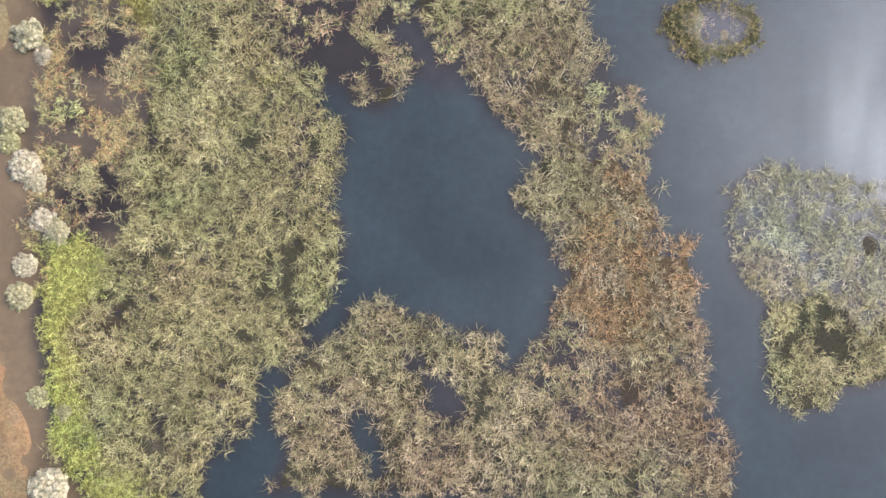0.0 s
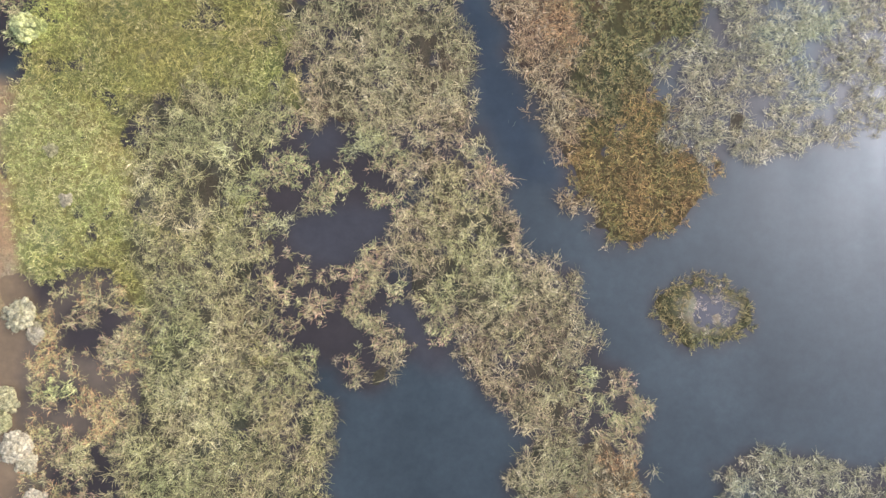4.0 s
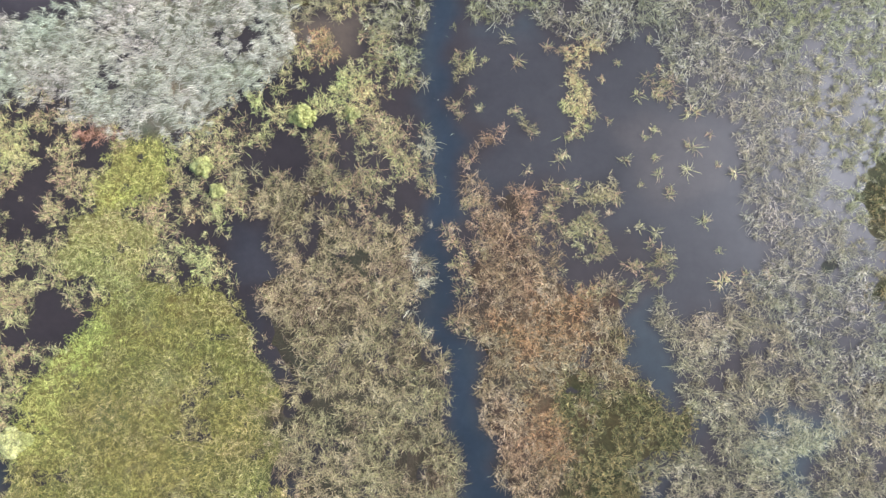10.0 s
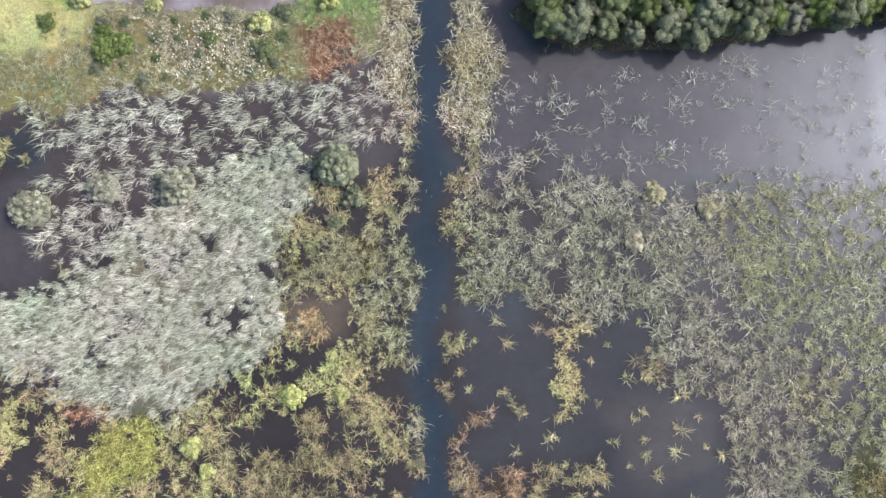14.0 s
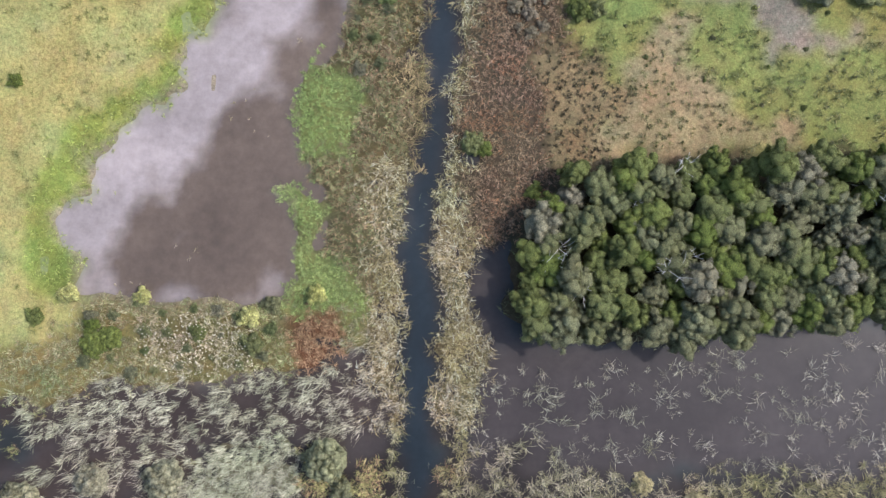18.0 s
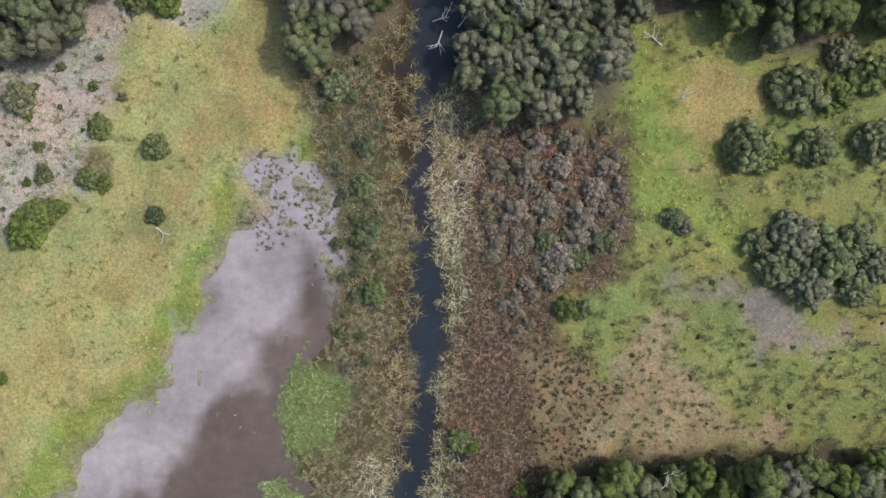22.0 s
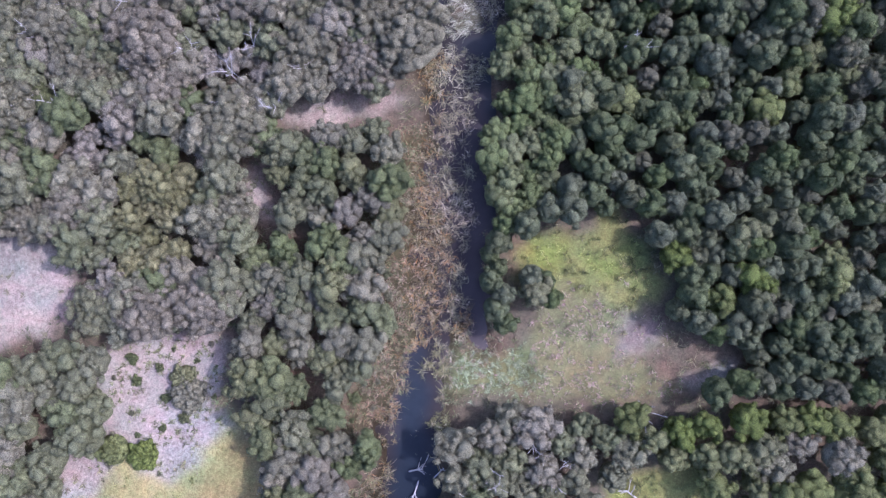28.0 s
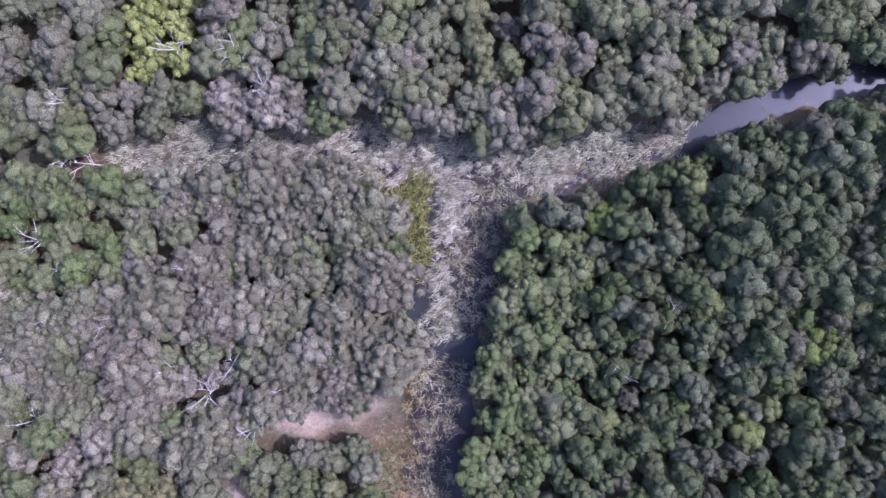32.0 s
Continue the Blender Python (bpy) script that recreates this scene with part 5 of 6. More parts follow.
def plant_zones():
    tuft_x, tuft_y, tuft_id = {}, {}, {}
    spacing_of = {k: 0.62 if ("_sparse" in k or k == "bog_few") and k[:4] not in ("pond", "sand", "grey", "pale") else p[0] for k, p in PLANTS.items()}
    for spacing in sorted(set(spacing_of.values())):
        xs, ys = np.meshgrid(np.arange(X0 + 1, X0 + STEP * NX - 1, spacing), np.arange(Y0 + 1, Y0 + STEP * NY - 1, spacing))
        xs, ys = (a.ravel() + rng.uniform(-0.75, 0.75, a.size) * spacing for a in (xs, ys))
        # plants stray a metre or so over the borders of their bed, but not into open water
        ids = cell(xs + rng.normal(0, 0.95, xs.size), ys + rng.normal(0, 0.95, ys.size))
        own = cell(xs, ys)
        open_water = np.array([k in OPEN for k, _ in ZONES])[own]
        ids[open_water] = own[open_water]
        tuft_x[spacing], tuft_y[spacing], tuft_id[spacing] = xs, ys, ids
    for zid, (kind, pts) in enumerate(ZONES):
        plant = COVER[kind][3]
        if plant is None:
            continue
        spec = PLANTS[plant]
        m = tuft_id[spacing_of[plant]] == zid
        x, y = tuft_x[spacing_of[plant]][m], tuft_y[spacing_of[plant]][m]
        if spacing_of[plant] != spec[0]:
            # tussocks crowd into ragged islands with dark water between them
            n = 0.5 * value_noise(x, y, 3.4, zid) + 0.32 * value_noise(x, y, 1.5, zid + 500) + 0.18 * rng.random(len(x))
            keep = n < 0.3 + 0.27 * spec[1]
        else:
            n = 0.5 * value_noise(x, y, spec[2] * 0.7, zid) + 0.5 * value_noise(x, y, spec[2] * 0.3, zid + 500)
            keep = n < 0.26 + 0.48 * spec[1] + (0.22 if spec[0] < 0.7 and spec[1] > 0.9 else -0.01 if spec[1] > 0.9 else 0)
        # growth thins out past the flown-over strip
        keep &= rng.random(len(x)) < np.clip((95 - np.abs(x)) / 15, 0, 1)
        x, y = x[keep], y[keep]
        if len(x) < 3:
            continue
        v, f, tint = blades(x, y, np.maximum(height_at(x, y) - 0.05, -0.06), spec, 1000 + zid)
        name = "floating_stems" if plant == "drift" else "reed_bed" if "reed" in kind or "sparse" in kind else "undergrowth" if "floor" in kind else "plant_cover"
        ob = new(name, mesh_object(name, v, f, BLADE, tint))
        tagged(ob, LABELS.get(plant, plant.replace("_", " ") + " marsh plants growing in shallow water and mud"), "vegetation", kind="stuff")


plant_zones()


def seed_heads():
    """Whitish seed heads standing over the scrub beside the lagoon."""
    ids = [i for i, (k, _) in enumerate(ZONES) if k == "flowers"]
    j, i = np.nonzero(np.isin(ZMAP, ids))
    pick = rng.choice(len(i), 320, replace=False)
    x, y = X0 + STEP * (i[pick] + rng.random(320)), Y0 + STEP * (j[pick] + rng.random(320))
    bm = bmesh.new()
    bmesh.ops.create_icosphere(bm, subdivisions=1, radius=1)
    bm.verts.ensure_lookup_table()
    ball = np.array([v.co for v in bm.verts])
    tri = np.array([[v.index for v in f.verts] for f in bm.faces])
    bm.free()
    size = rng.uniform(0.07, 0.14, 320)
    v = ball[None] * size[:, None, None] * [1, 1, 0.7] + np.c_[x, y, height_at(x, y) + rng.uniform(0.7, 1.1, 320)][:, None]
    f = tri[None] + (np.arange(320) * len(ball))[:, None, None]
    tint = np.tile(lin(226, 216, 190), (320 * len(ball), 1))
    tagged(new("seed_heads", mesh_object("seed_heads", v.reshape(-1, 3), f.reshape(-1, 3), BLADE, tint)), "whitish fluffy seed heads over low scrub", "flowers", kind="stuff")


seed_heads()


# ---- trees and shrubs ----
def part(name, me, parent, label=""):
    ob = new(name, me)
    ob.parent = parent
    return tagged(ob, label)


def round_mesh(level):
    bm = bmesh.new()
    bmesh.ops.create_icosphere(bm, subdivisions=level, radius=1)
    bm.verts.ensure_lookup_table()
    v, f = np.array([p.co for p in bm.verts]), np.array([[p.index for p in q.verts] for q in bm.faces])
    bm.free()
    f = f[v[f].mean(1)[:, 2] > -0.4]
    return v, f


PUFF = round_mesh(2)
MOUND = round_mesh(3)


def leaf_crown(name, lobes, leaves, size, mat, seed, dome):
    """A crown of uneven clumps, each a mound of twigs under small tilted leaf sprays, on shaded inner foliage."""
    r = np.random.default_rng(seed)
    vs, fs, base = [], [], 0
    for cx, cy, cz, rad in lobes:
        d = r.normal(size=(leaves, 3))
        d[:, 2] = np.abs(d[:, 2]) * 1.1 - 0.2
        d /= np.linalg.norm(d, axis=1)[:, None]
        form = np.array([r.uniform(0.78, 1.3), r.uniform(0.78, 1.3), 0.85])
        p = np.array([cx, cy, cz]) + d * form * (rad * r.uniform(0.8, 1.32, leaves))[:, None]
        nrm = d + r.normal(0, 0.55, (leaves, 3))
        nrm /= np.linalg.norm(nrm, axis=1)[:, None]
        u = np.cross(nrm, r.normal(size=(leaves, 3)))
        u /= np.linalg.norm(u, axis=1)[:, None] + 1e-9
        w = np.cross(nrm, u)
        s = (size * r.uniform(0.6, 1.5, leaves))[:, None]
        vs.append(np.stack([p - u * s, p + u * s, p + w * s * 1.3], 1).reshape(-1, 3))
        fs.append(base + np.arange(leaves * 3).reshape(-1, 3))
        base += leaves * 3
        turn = r.uniform(0, 6.28)
        v = PUFF[0] @ np.array([[math.cos(turn), -math.sin(turn), 0], [math.sin(turn), math.cos(turn), 0], [0, 0, 1]])
        vs.append(v * rad * form * r.uniform(0.62, 1.12, (len(v), 1)) + [cx, cy, cz])
        fs.append(PUFF[1] + base)
        base += len(v)
    vs.append(MOUND[0] * [dome[0], dome[0], dome[1]] * r.uniform(0.86, 1.1, (len(MOUND[0]), 1)) + [0, 0, dome[2]])
    fs.append(MOUND[1] + base)
    return mesh_object(name, np.concatenate(vs), np.concatenate(fs), mat)


def limb(bm, a, b, ra, rb, sides=6):
    """A tapering round limb from a to b."""
    a, b = Vector(a), Vector(b)
    q = (b - a).to_track_quat("Z", "Y")
    rings = []
    for c, rad in ((a, ra), ((a + b) / 2 + Vector((0.04, -0.03, 0)), (ra + rb) / 2), (b, rb)):
        rings.append([bm.verts.new(c + q @ Vector((rad * math.cos(i * math.tau / sides), rad * math.sin(i * math.tau / sides), 0))) for i in range(sides)])
    for lo, hi in zip(rings, rings[1:]):
        for i in range(sides):
            bm.faces.new((lo[i], lo[(i + 1) % sides], hi[(i + 1) % sides], hi[i]))
    bm.faces.new(rings[-1])
    bm.faces.new(rings[0][::-1])


def bm_mesh(name, bm, mat):
    me = bpy.data.meshes.new(name)
    bm.to_mesh(me)
    bm.free()
    me.materials.append(mat)
    return me


TREE_LABELS = {
    "green": "bushy green swamp tree with a dense domed crown",
    "dark": "dark green swamp tree with a tight rounded crown",
    "grey": "grey-green tree with a wide uneven crown",
    "mixed": "olive green tree with a lumpy crown",
    "fresh": "fresh green tree with a rounded crown",
    "broad": "broad-crowned grey-green woodland tree",
    "brown": "brownish olive shrub with twiggy uneven foliage",
    "lime": "low rounded yellow-green bush among the reeds",
    "pale": "pale grey-green bush with thin foliage",
    "yellow": "dull yellow-olive tree with a rounded crown",
    "silver": "pale grey-brown tree with thin foliage",
    "bright": "bright yellow-green tree among grey-green woods",
}


TREE_NAMES = {"fresh": "leafy_tree", "yellow": "yellow_tree", "bright": "lime_tree", "silver": "pale_tree", "green": "bushy_tree", "dark": "swamp_tree", "grey": "woodland_tree", "mixed": "bank_tree", "broad": "broad_tree"}


FALL = {"dark": 0.85, "green": 0.6, "broad": 0.28, "grey": 0.34, "mixed": 0.4}


def make_tree(kind, seed, height, radius, lobes, lobe):
    """One tree, a trunk with limbs under a crown of lobes, at the origin."""
    r = np.random.default_rng(seed)
    tree = new(TREE_NAMES[kind])
    tagged(tree, TREE_LABELS[kind].replace("bush", "tree"), "tree", "trees of the swamp woods")
    spots = []
    fall = radius * FALL.get(kind, 0.5)
    p, q = r.uniform(0, 6.28, 2)
    for i in range(lobes):
        # clumps spread by the golden angle over a low dome with an uneven outline
        f = (i + 0.5) / lobes
        a = i * 2.39996 + r.uniform(-0.5, 0.5)
        d = radius * math.sqrt(f) * r.uniform(0.78, 1.08) * (1 + 0.2 * math.sin(2 * a + p) + 0.14 * math.sin(3 * a + q))
        z = height - 0.8 - fall * f ** 1.5 + r.uniform(-0.5, 0.35)
        spots.append((d * math.cos(a), d * math.sin(a), z, lobe * (0.6 + 0.8 * r.random() ** 1.4)))
    bm = bmesh.new()
    fork = height * 0.4
    limb(bm, (0, 0, -0.3), (0.1, 0, fork), 0.2, 0.14)
    for x, y, z, rad in spots[::4]:
        limb(bm, (0.1, 0, fork - 0.2), (x, y, z), 0.1, 0.04, 5)
    part("trunk", bm_mesh("trunk", bm, BARK), tree)
    part("crown", leaf_crown("crown", spots, 58, 0.12, LEAVES[kind], seed, (radius * (1.12 if kind == "dark" else 0.86), fall + 0.6, height - 1.75 - fall)), tree)
    return tree


def make_shrub(kind, seed, large=False):
    """A shrub of one metre radius that branches from the ground."""
    r = np.random.default_rng(seed)
    shrub = new("shrub")
    tagged(shrub, TREE_LABELS[kind].replace("tree", "shrub"), "shrub", "shrubs of the marsh")
    spots = []
    many, rad = (34, 0.17) if large else (12, 0.32)
    for i in range(many):
        f = (i + 0.5) / many
        a, d = i * 2.39996 + r.uniform(-0.3, 0.3), 0.85 * math.sqrt(f) * r.uniform(0.8, 1.12)
        spots.append((d * math.cos(a), d * math.sin(a), 0.75 - 0.5 * f + r.uniform(-0.1, 0.1), rad * r.uniform(0.65, 1.35)))
    bm = bmesh.new()
    for x, y, z, rad in spots[::3]:
        limb(bm, (0, 0, -0.2), (x, y, z), 0.04, 0.015, 4)
    part("stems", bm_mesh("stems", bm, BARK), shrub)
    part("crown", leaf_crown("crown", spots, 48 if large else 60, 0.03 if large else 0.055, LEAVES[kind], seed, (0.8, 0.55, 0.1)), shrub)
    return shrub


TREES = {}
for kind, height, radius, lobes, lobe in (("green", 6.5, 2.5, 17, 0.78), ("dark", 7.0, 1.9, 11, 0.68), ("fresh", 6.2, 2.4, 17, 0.72), ("yellow", 6.6, 2.9, 24, 0.7), ("silver", 5.8, 2.4, 17, 0.66), ("bright", 6.8, 2.5, 18, 0.7), ("grey", 6.3, 3.0, 21, 0.74), ("mixed", 6.2, 2.7, 17, 0.76), ("broad", 7.2, 5.2, 80, 0.68)):
    TREES[kind] = [make_tree(kind, 40 + 10 * i + len(kind), height * (0.9 + 0.06 * i), radius, lobes + i, lobe) for i in range(4)]
SHRUBS = {}
PLACED = [(1e6, 1e6)]
USED = set()
GAPS = []


def stand(protos, x, y, scale, turn, squash=1.0):
    """Stand a tree or shrub on the ground: the first of each form itself, then copies."""
    ob = protos[rng.integers(len(protos))]
    m = pose(x, y, float(height_at(x, y)) - 0.02, 0, 0, turn) @ Matrix.Diagonal((scale, scale, scale * squash, 1))
    if ob.name in USED:
        return copy_thing(ob, m @ Matrix.Diagonal((*(1 / k for k in ob.scale), 1)))
    USED.add(ob.name)
    ob.matrix_basis = m
    return ob


def grove(kind, spacing, scale, pts):
    """Fill a stretch of the plan with trees that keep their distance."""
    global PLACED
    xs, ys = [p[0] for p in pts], [p[1] for p in pts]
    cand = np.c_[rng.uniform(min(xs), max(xs), 12000), rng.uniform(min(ys), max(ys), 12000)]
    cand = cand[inside(cand[:, 0], cand[:, 1], pts)]
    for gap in GAPS:
        cand = cand[~inside(cand[:, 0], cand[:, 1], gap)]
    done = np.array(PLACED)
    for x, y in cand:
        if abs(x) > (78 if kind == "dark" else 86) or y > 434 or ((done[:, 0] - x) ** 2 + (done[:, 1] - y) ** 2).min() < (spacing * 0.86) ** 2:
            continue
        done = np.r_[done, [(x, y)]]
        other = {"grey": "mixed", "dark": "green", "mixed": "grey", "green": "grey"}.get(kind, kind)
        stand(TREES[other if rng.random() < (0.06 if kind == "dark" else 0.15) else kind], x, y, scale * rng.uniform(0.78, 1.15), rng.uniform(0, 360))
    PLACED = [tuple(p) for p in done]


def shrubs(kind, spots):
    if kind not in SHRUBS:
        SHRUBS[kind] = [make_shrub(kind, 200 + i + 7 * len(kind), i > 1) for i in range(4)]
    for x, y, r in spots:
        stand(SHRUBS[kind][2:] if r > 2.3 else SHRUBS[kind][:2], x, y, r * 0.95, rng.uniform(0, 360), 1.2 if kind in ("lime", "grey") else 0.8)


def dead_tree(x, y, size, seed, lying=False):
    """A bleached dead tree: a forked trunk with bare twigs, standing or fallen."""
    r = np.random.default_rng(seed)
    reach = 1.0 if lying else 0.5
    size = size if lying else size * 1.95
    tree = new("dead_tree")
    tagged(tree, "bleached fallen dead tree with bare forked branches" if lying else "bleached bare dead tree with forked branches", "dead tree", "dead trees")
    bm = bmesh.new()
    limb(bm, (0, 0, -0.2), (0.1, 0.15, size * 0.55), 0.13, 0.09)
    part("trunk", bm_mesh("trunk", bm, DEADWOOD), tree)
    for i in range(6):
        bm = bmesh.new()
        a, z = i * 2.4 + r.uniform(-0.5, 0.5), size * r.uniform(0.3, 0.55)
        top = Vector((math.cos(a) * reach * size * r.uniform(0.25, 0.5), math.sin(a) * reach * size * r.uniform(0.25, 0.5), z + size * r.uniform(0.15, 0.45)))
        limb(bm, (0.05, 0.08, z), top, 0.07, 0.03, 5)
        for j in range(2):
            limb(bm, top * 0.7 + Vector((0, 0, z * 0.3)), top + Vector((r.uniform(-1, 1), r.uniform(-1, 1), r.uniform(-0.2, 0.5))) * size * 0.16, 0.04, 0.02, 4)
        part("branch", bm_mesh("branch", bm, DEADWOOD), tree)
    tree.matrix_basis = pose(x, y, max(0.05, float(height_at(x, y))), 82 if lying else r.uniform(-12, 12), r.uniform(-12, 12), r.uniform(0, 360))


def thicket(kind, spacing, size, pts):
    """Scatter low shrubs over a stretch of the plan."""
    xs, ys = [p[0] for p in pts], [p[1] for p in pts]
    spots = []
    for x, y in np.c_[rng.uniform(min(xs), max(xs), 1500), rng.uniform(min(ys), max(ys), 1500)]:
        if all((x - a) ** 2 + (y - b) ** 2 > spacing ** 2 for a, b, _ in spots) and inside(np.array([x]), np.array([y]), pts)[0]:
            spots.append((x, y, size * rng.uniform(0.5, 1.3)))
    shrubs(kind, spots)


GAPS.append([(-30.7, 350.5), (-26.8, 349.9), (-26.0, 342.9), (-23.5, 338.7), (-23.8, 335.2), (-28.2, 335.0), (-30.3, 342.7)])
GAPS.append([(-25.8, 356.0), (-19.7, 356.7), (-4.2, 360.2), (-3.5, 356.5), (-14.3, 353.3), (-21.1, 350.2), (-25.4, 349.9)])
GAPS.append([(-50.7, 316.3), (-44.8, 320.1), (-32.7, 321.6), (-31.4, 305.1), (-39.6, 302.9), (-52.7, 304.0)])
GAPS.append([(-50.0, 368.0), (-46.0, 369.0), (-42.0, 377.0), (-44.0, 379.0), (-48.0, 374.0)])
GAPS.append([(-16.7, 396.8), (-11.5, 397.5), (-11.3, 393.2), (-15.6, 393.0)])
GAPS.append([(-35.7, 379.7), (-25.3, 379.8), (-26.0, 376.8), (-34.7, 376.7)])
GAPS.append([(-37.4, 362.2), (-28.7, 361.8), (-29.3, 358.3), (-36.3, 358.3)])
grove("yellow", 3.9, 0.9, [(-48.4, 341.7), (-40.6, 342.1), (-39.9, 330.0), (-47.8, 329.5)])
grove("yellow", 3.9, 0.9, [(-49.5, 344.0), (-39.9, 344.5), (-39.7, 339.3), (-49.2, 338.7)])
grove("silver", 3.5, 1.0, [(-34.6, 409.5), (-23.5, 411.0), (-22.2, 402.1), (-29.9, 400.8), (-34.3, 402.2)])
grove("silver", 3.6, 0.9, [(-38.3, 363.9), (-29.7, 365.2), (-27.6, 358.4), (-36.3, 358.7)])
grove("silver", 3.6, 0.9, [(-56.9, 350.0), (-50.8, 350.3), (-50.5, 345.1), (-56.6, 344.8)])
grove("bright", 3.6, 0.9, [(-48.6, 420.7), (-38.7, 421.3), (-39.4, 409.2), (-47.5, 407.9)])
grove("green", 3.7, 1.0, [(13.0, 211.6), (14.6, 217.3), (20.0, 225.5), (28.7, 228.0), (89.3, 231.8), (90.6, 206.7), (55.3, 203.3), (37.8, 200.3), (17.1, 199.8), (12.2, 203.6)])
grove("grey", 4.8, 1.1, [(-88.6, 311.0), (-61.9, 312.7), (-52.3, 311.0), (-52.9, 304.1), (-56.1, 296.1), (-61.1, 290.7), (-87.9, 289.4)])
grove("mixed", 4.2, 1.05, [(-30.6, 329.3), (-9.8, 330.3), (-10.9, 314.7), (-19.3, 310.0), (-16.5, 304.1), (-9.4, 302.7), (-10.9, 295.6), (-16.1, 295.4), (-18.5, 290.9), (-22.8, 289.9), (-25.0, 301.1), (-28.9, 306.9)])
grove("grey", 4.5, 1.0, [(2.2, 305.4), (9.4, 308.9), (25.1, 309.1), (31.4, 304.6), (30.7, 301.1), (26.5, 298.3), (26.1, 288.7), (19.3, 284.0), (10.7, 282.7), (5.4, 283.3), (2.0, 291.0)])
grove("green", 4.5, 1.0, [(27.7, 308.7), (33.7, 310.1), (87.7, 313.1), (88.4, 302.0), (62.3, 299.1), (48.9, 295.8), (40.7, 302.4)])
grove("fresh", 3.6, 1.0, [(7.6, 352.0), (8.0, 341.0), (14.0, 341.0), (20.0, 352.0), (25.0, 372.0), (21.0, 389.0), (12.0, 386.0), (10.2, 372.0), (8.1, 363.0)])
grove("dark", 3.9, 1.3, [(40.0, 374.0), (60.0, 372.0), (85.0, 376.0), (86.0, 412.0), (60.0, 407.0), (44.0, 400.0)])
grove("dark", 3.25, 1.0, [(7.9, 360.7), (17.8, 386.6), (85.7, 390.2), (89.4, 323.9), (50.6, 322.3), (38.3, 325.1), (37.1, 331.6), (30.4, 343.3), (22.8, 340.7), (13.9, 338.1), (9.6, 337.9), (7.4, 350.7)])
grove("dark", 2.8, 0.85, [(7.7, 338.6), (10.6, 338.7), (11.0, 322.0), (8.8, 322.3)])
grove("dark", 2.8, 0.85, [(14.1, 331.0), (19.4, 330.8), (18.7, 326.4), (14.7, 327.5)])
grove("dark", 3.25, 1.0, [(10.9, 389.3), (23.1, 393.6), (38.2, 399.8), (47.3, 404.6), (85.9, 417.1), (90.4, 355.8), (10.2, 351.3), (8.1, 365.0), (10.2, 372.0)])
grove("mixed", 4.2, 1.15, [(-88.3, 438.6), (83.6, 448.8), (85.7, 421.0), (51.8, 413.9), (41.8, 409.4), (35.2, 406.1), (26.7, 404.9), (9.8, 401.2), (1.1, 403.2), (-16.0, 403.5), (-33.0, 401.6), (-42.4, 401.9), (-49.8, 396.4), (-86.4, 393.4)])
grove("fresh", 3.9, 1.0, [(-86.2, 390.0), (-50.5, 392.1), (-48.8, 376.3), (-85.5, 373.4)])
grove("broad", 8.6, 1.0, [(-50.5, 392.1), (-15.5, 393.3), (-7.5, 389.5), (-6.2, 381.4), (-6.2, 365.9), (-17.1, 360.9), (-24.7, 358.8), (-27.8, 350.8), (-84.4, 347.6), (-85.5, 373.4), (-48.8, 376.3)])
grove("grey", 4.2, 1.0, [(-50.5, 392.1), (-15.5, 393.3), (-7.5, 389.5), (-4.5, 381.5), (-4.5, 364.3), (-6.0, 362.9), (-17.0, 359.2), (-24.6, 356.6), (-26.8, 349.1), (-84.3, 345.8), (-85.5, 373.4), (-48.8, 376.3)])
grove("broad", 8.6, 1.0, [(-88.9, 380.9), (-9.8, 385.1), (-8.5, 361.9), (-16.2, 358.9), (-25.5, 356.3), (-30.4, 350.4), (-31.6, 340.9), (-32.4, 323.5), (-41.1, 324.0), (-45.1, 318.6), (-52.2, 322.5), (-53.5, 330.2), (-61.5, 335.4), (-86.4, 333.2)])
grove("grey", 4.2, 1.0, [(-88.9, 380.9), (-8.9, 385.2), (-7.6, 360.7), (-16.1, 357.9), (-25.5, 355.2), (-29.5, 350.5), (-30.7, 340.9), (-31.5, 321.9), (-41.0, 322.2), (-45.0, 316.4), (-53.0, 320.7), (-54.8, 330.6), (-61.5, 334.5), (-86.4, 332.3)])
grove("mixed", 4.2, 1.0, [(-26.1, 349.5), (-19.4, 350.7), (-8.2, 353.0), (-7.3, 336.9), (-10.4, 329.8), (-7.9, 322.9), (-13.9, 312.1), (-16.9, 304.1), (-28.2, 305.3), (-30.8, 321.7), (-28.5, 334.1), (-23.9, 337.8)])
grove("grey", 4.8, 1.05, [(-86.4, 313.1), (-61.2, 315.3), (-52.4, 314.9), (-51.4, 308.4), (-55.1, 298.6), (-85.5, 296.1)])
grove("dark", 3.4, 1.0, [(41.4, 324.7), (90.3, 323.8), (90.7, 316.8), (43.6, 314.7), (53.9, 318.3), (49.4, 320.7)])
shrubs("green", [(48.4, 279.7, 5.1), (51.6, 278.5, 3.6), (59.3, 280.2, 4.2), (56.1, 289.2, 5.3), (53.3, 289.9, 3.3), (69.2, 281.6, 4.5), (67.7, 292.4, 4.5), (63.0, 295.4, 3.6), (62.5, 288.6, 3.6)])
shrubs("mixed", [(56.4, 265.5, 5.3), (62.0, 263.1, 5.6), (53.9, 260.9, 4.5), (59.5, 258.4, 4.7), (66.5, 265.1, 4.1), (70.3, 261.6, 4.0), (66.9, 257.8, 3.6), (51.0, 264.4, 3.1), (37.2, 267.9, 2.4), (39.1, 266.6, 1.6)])
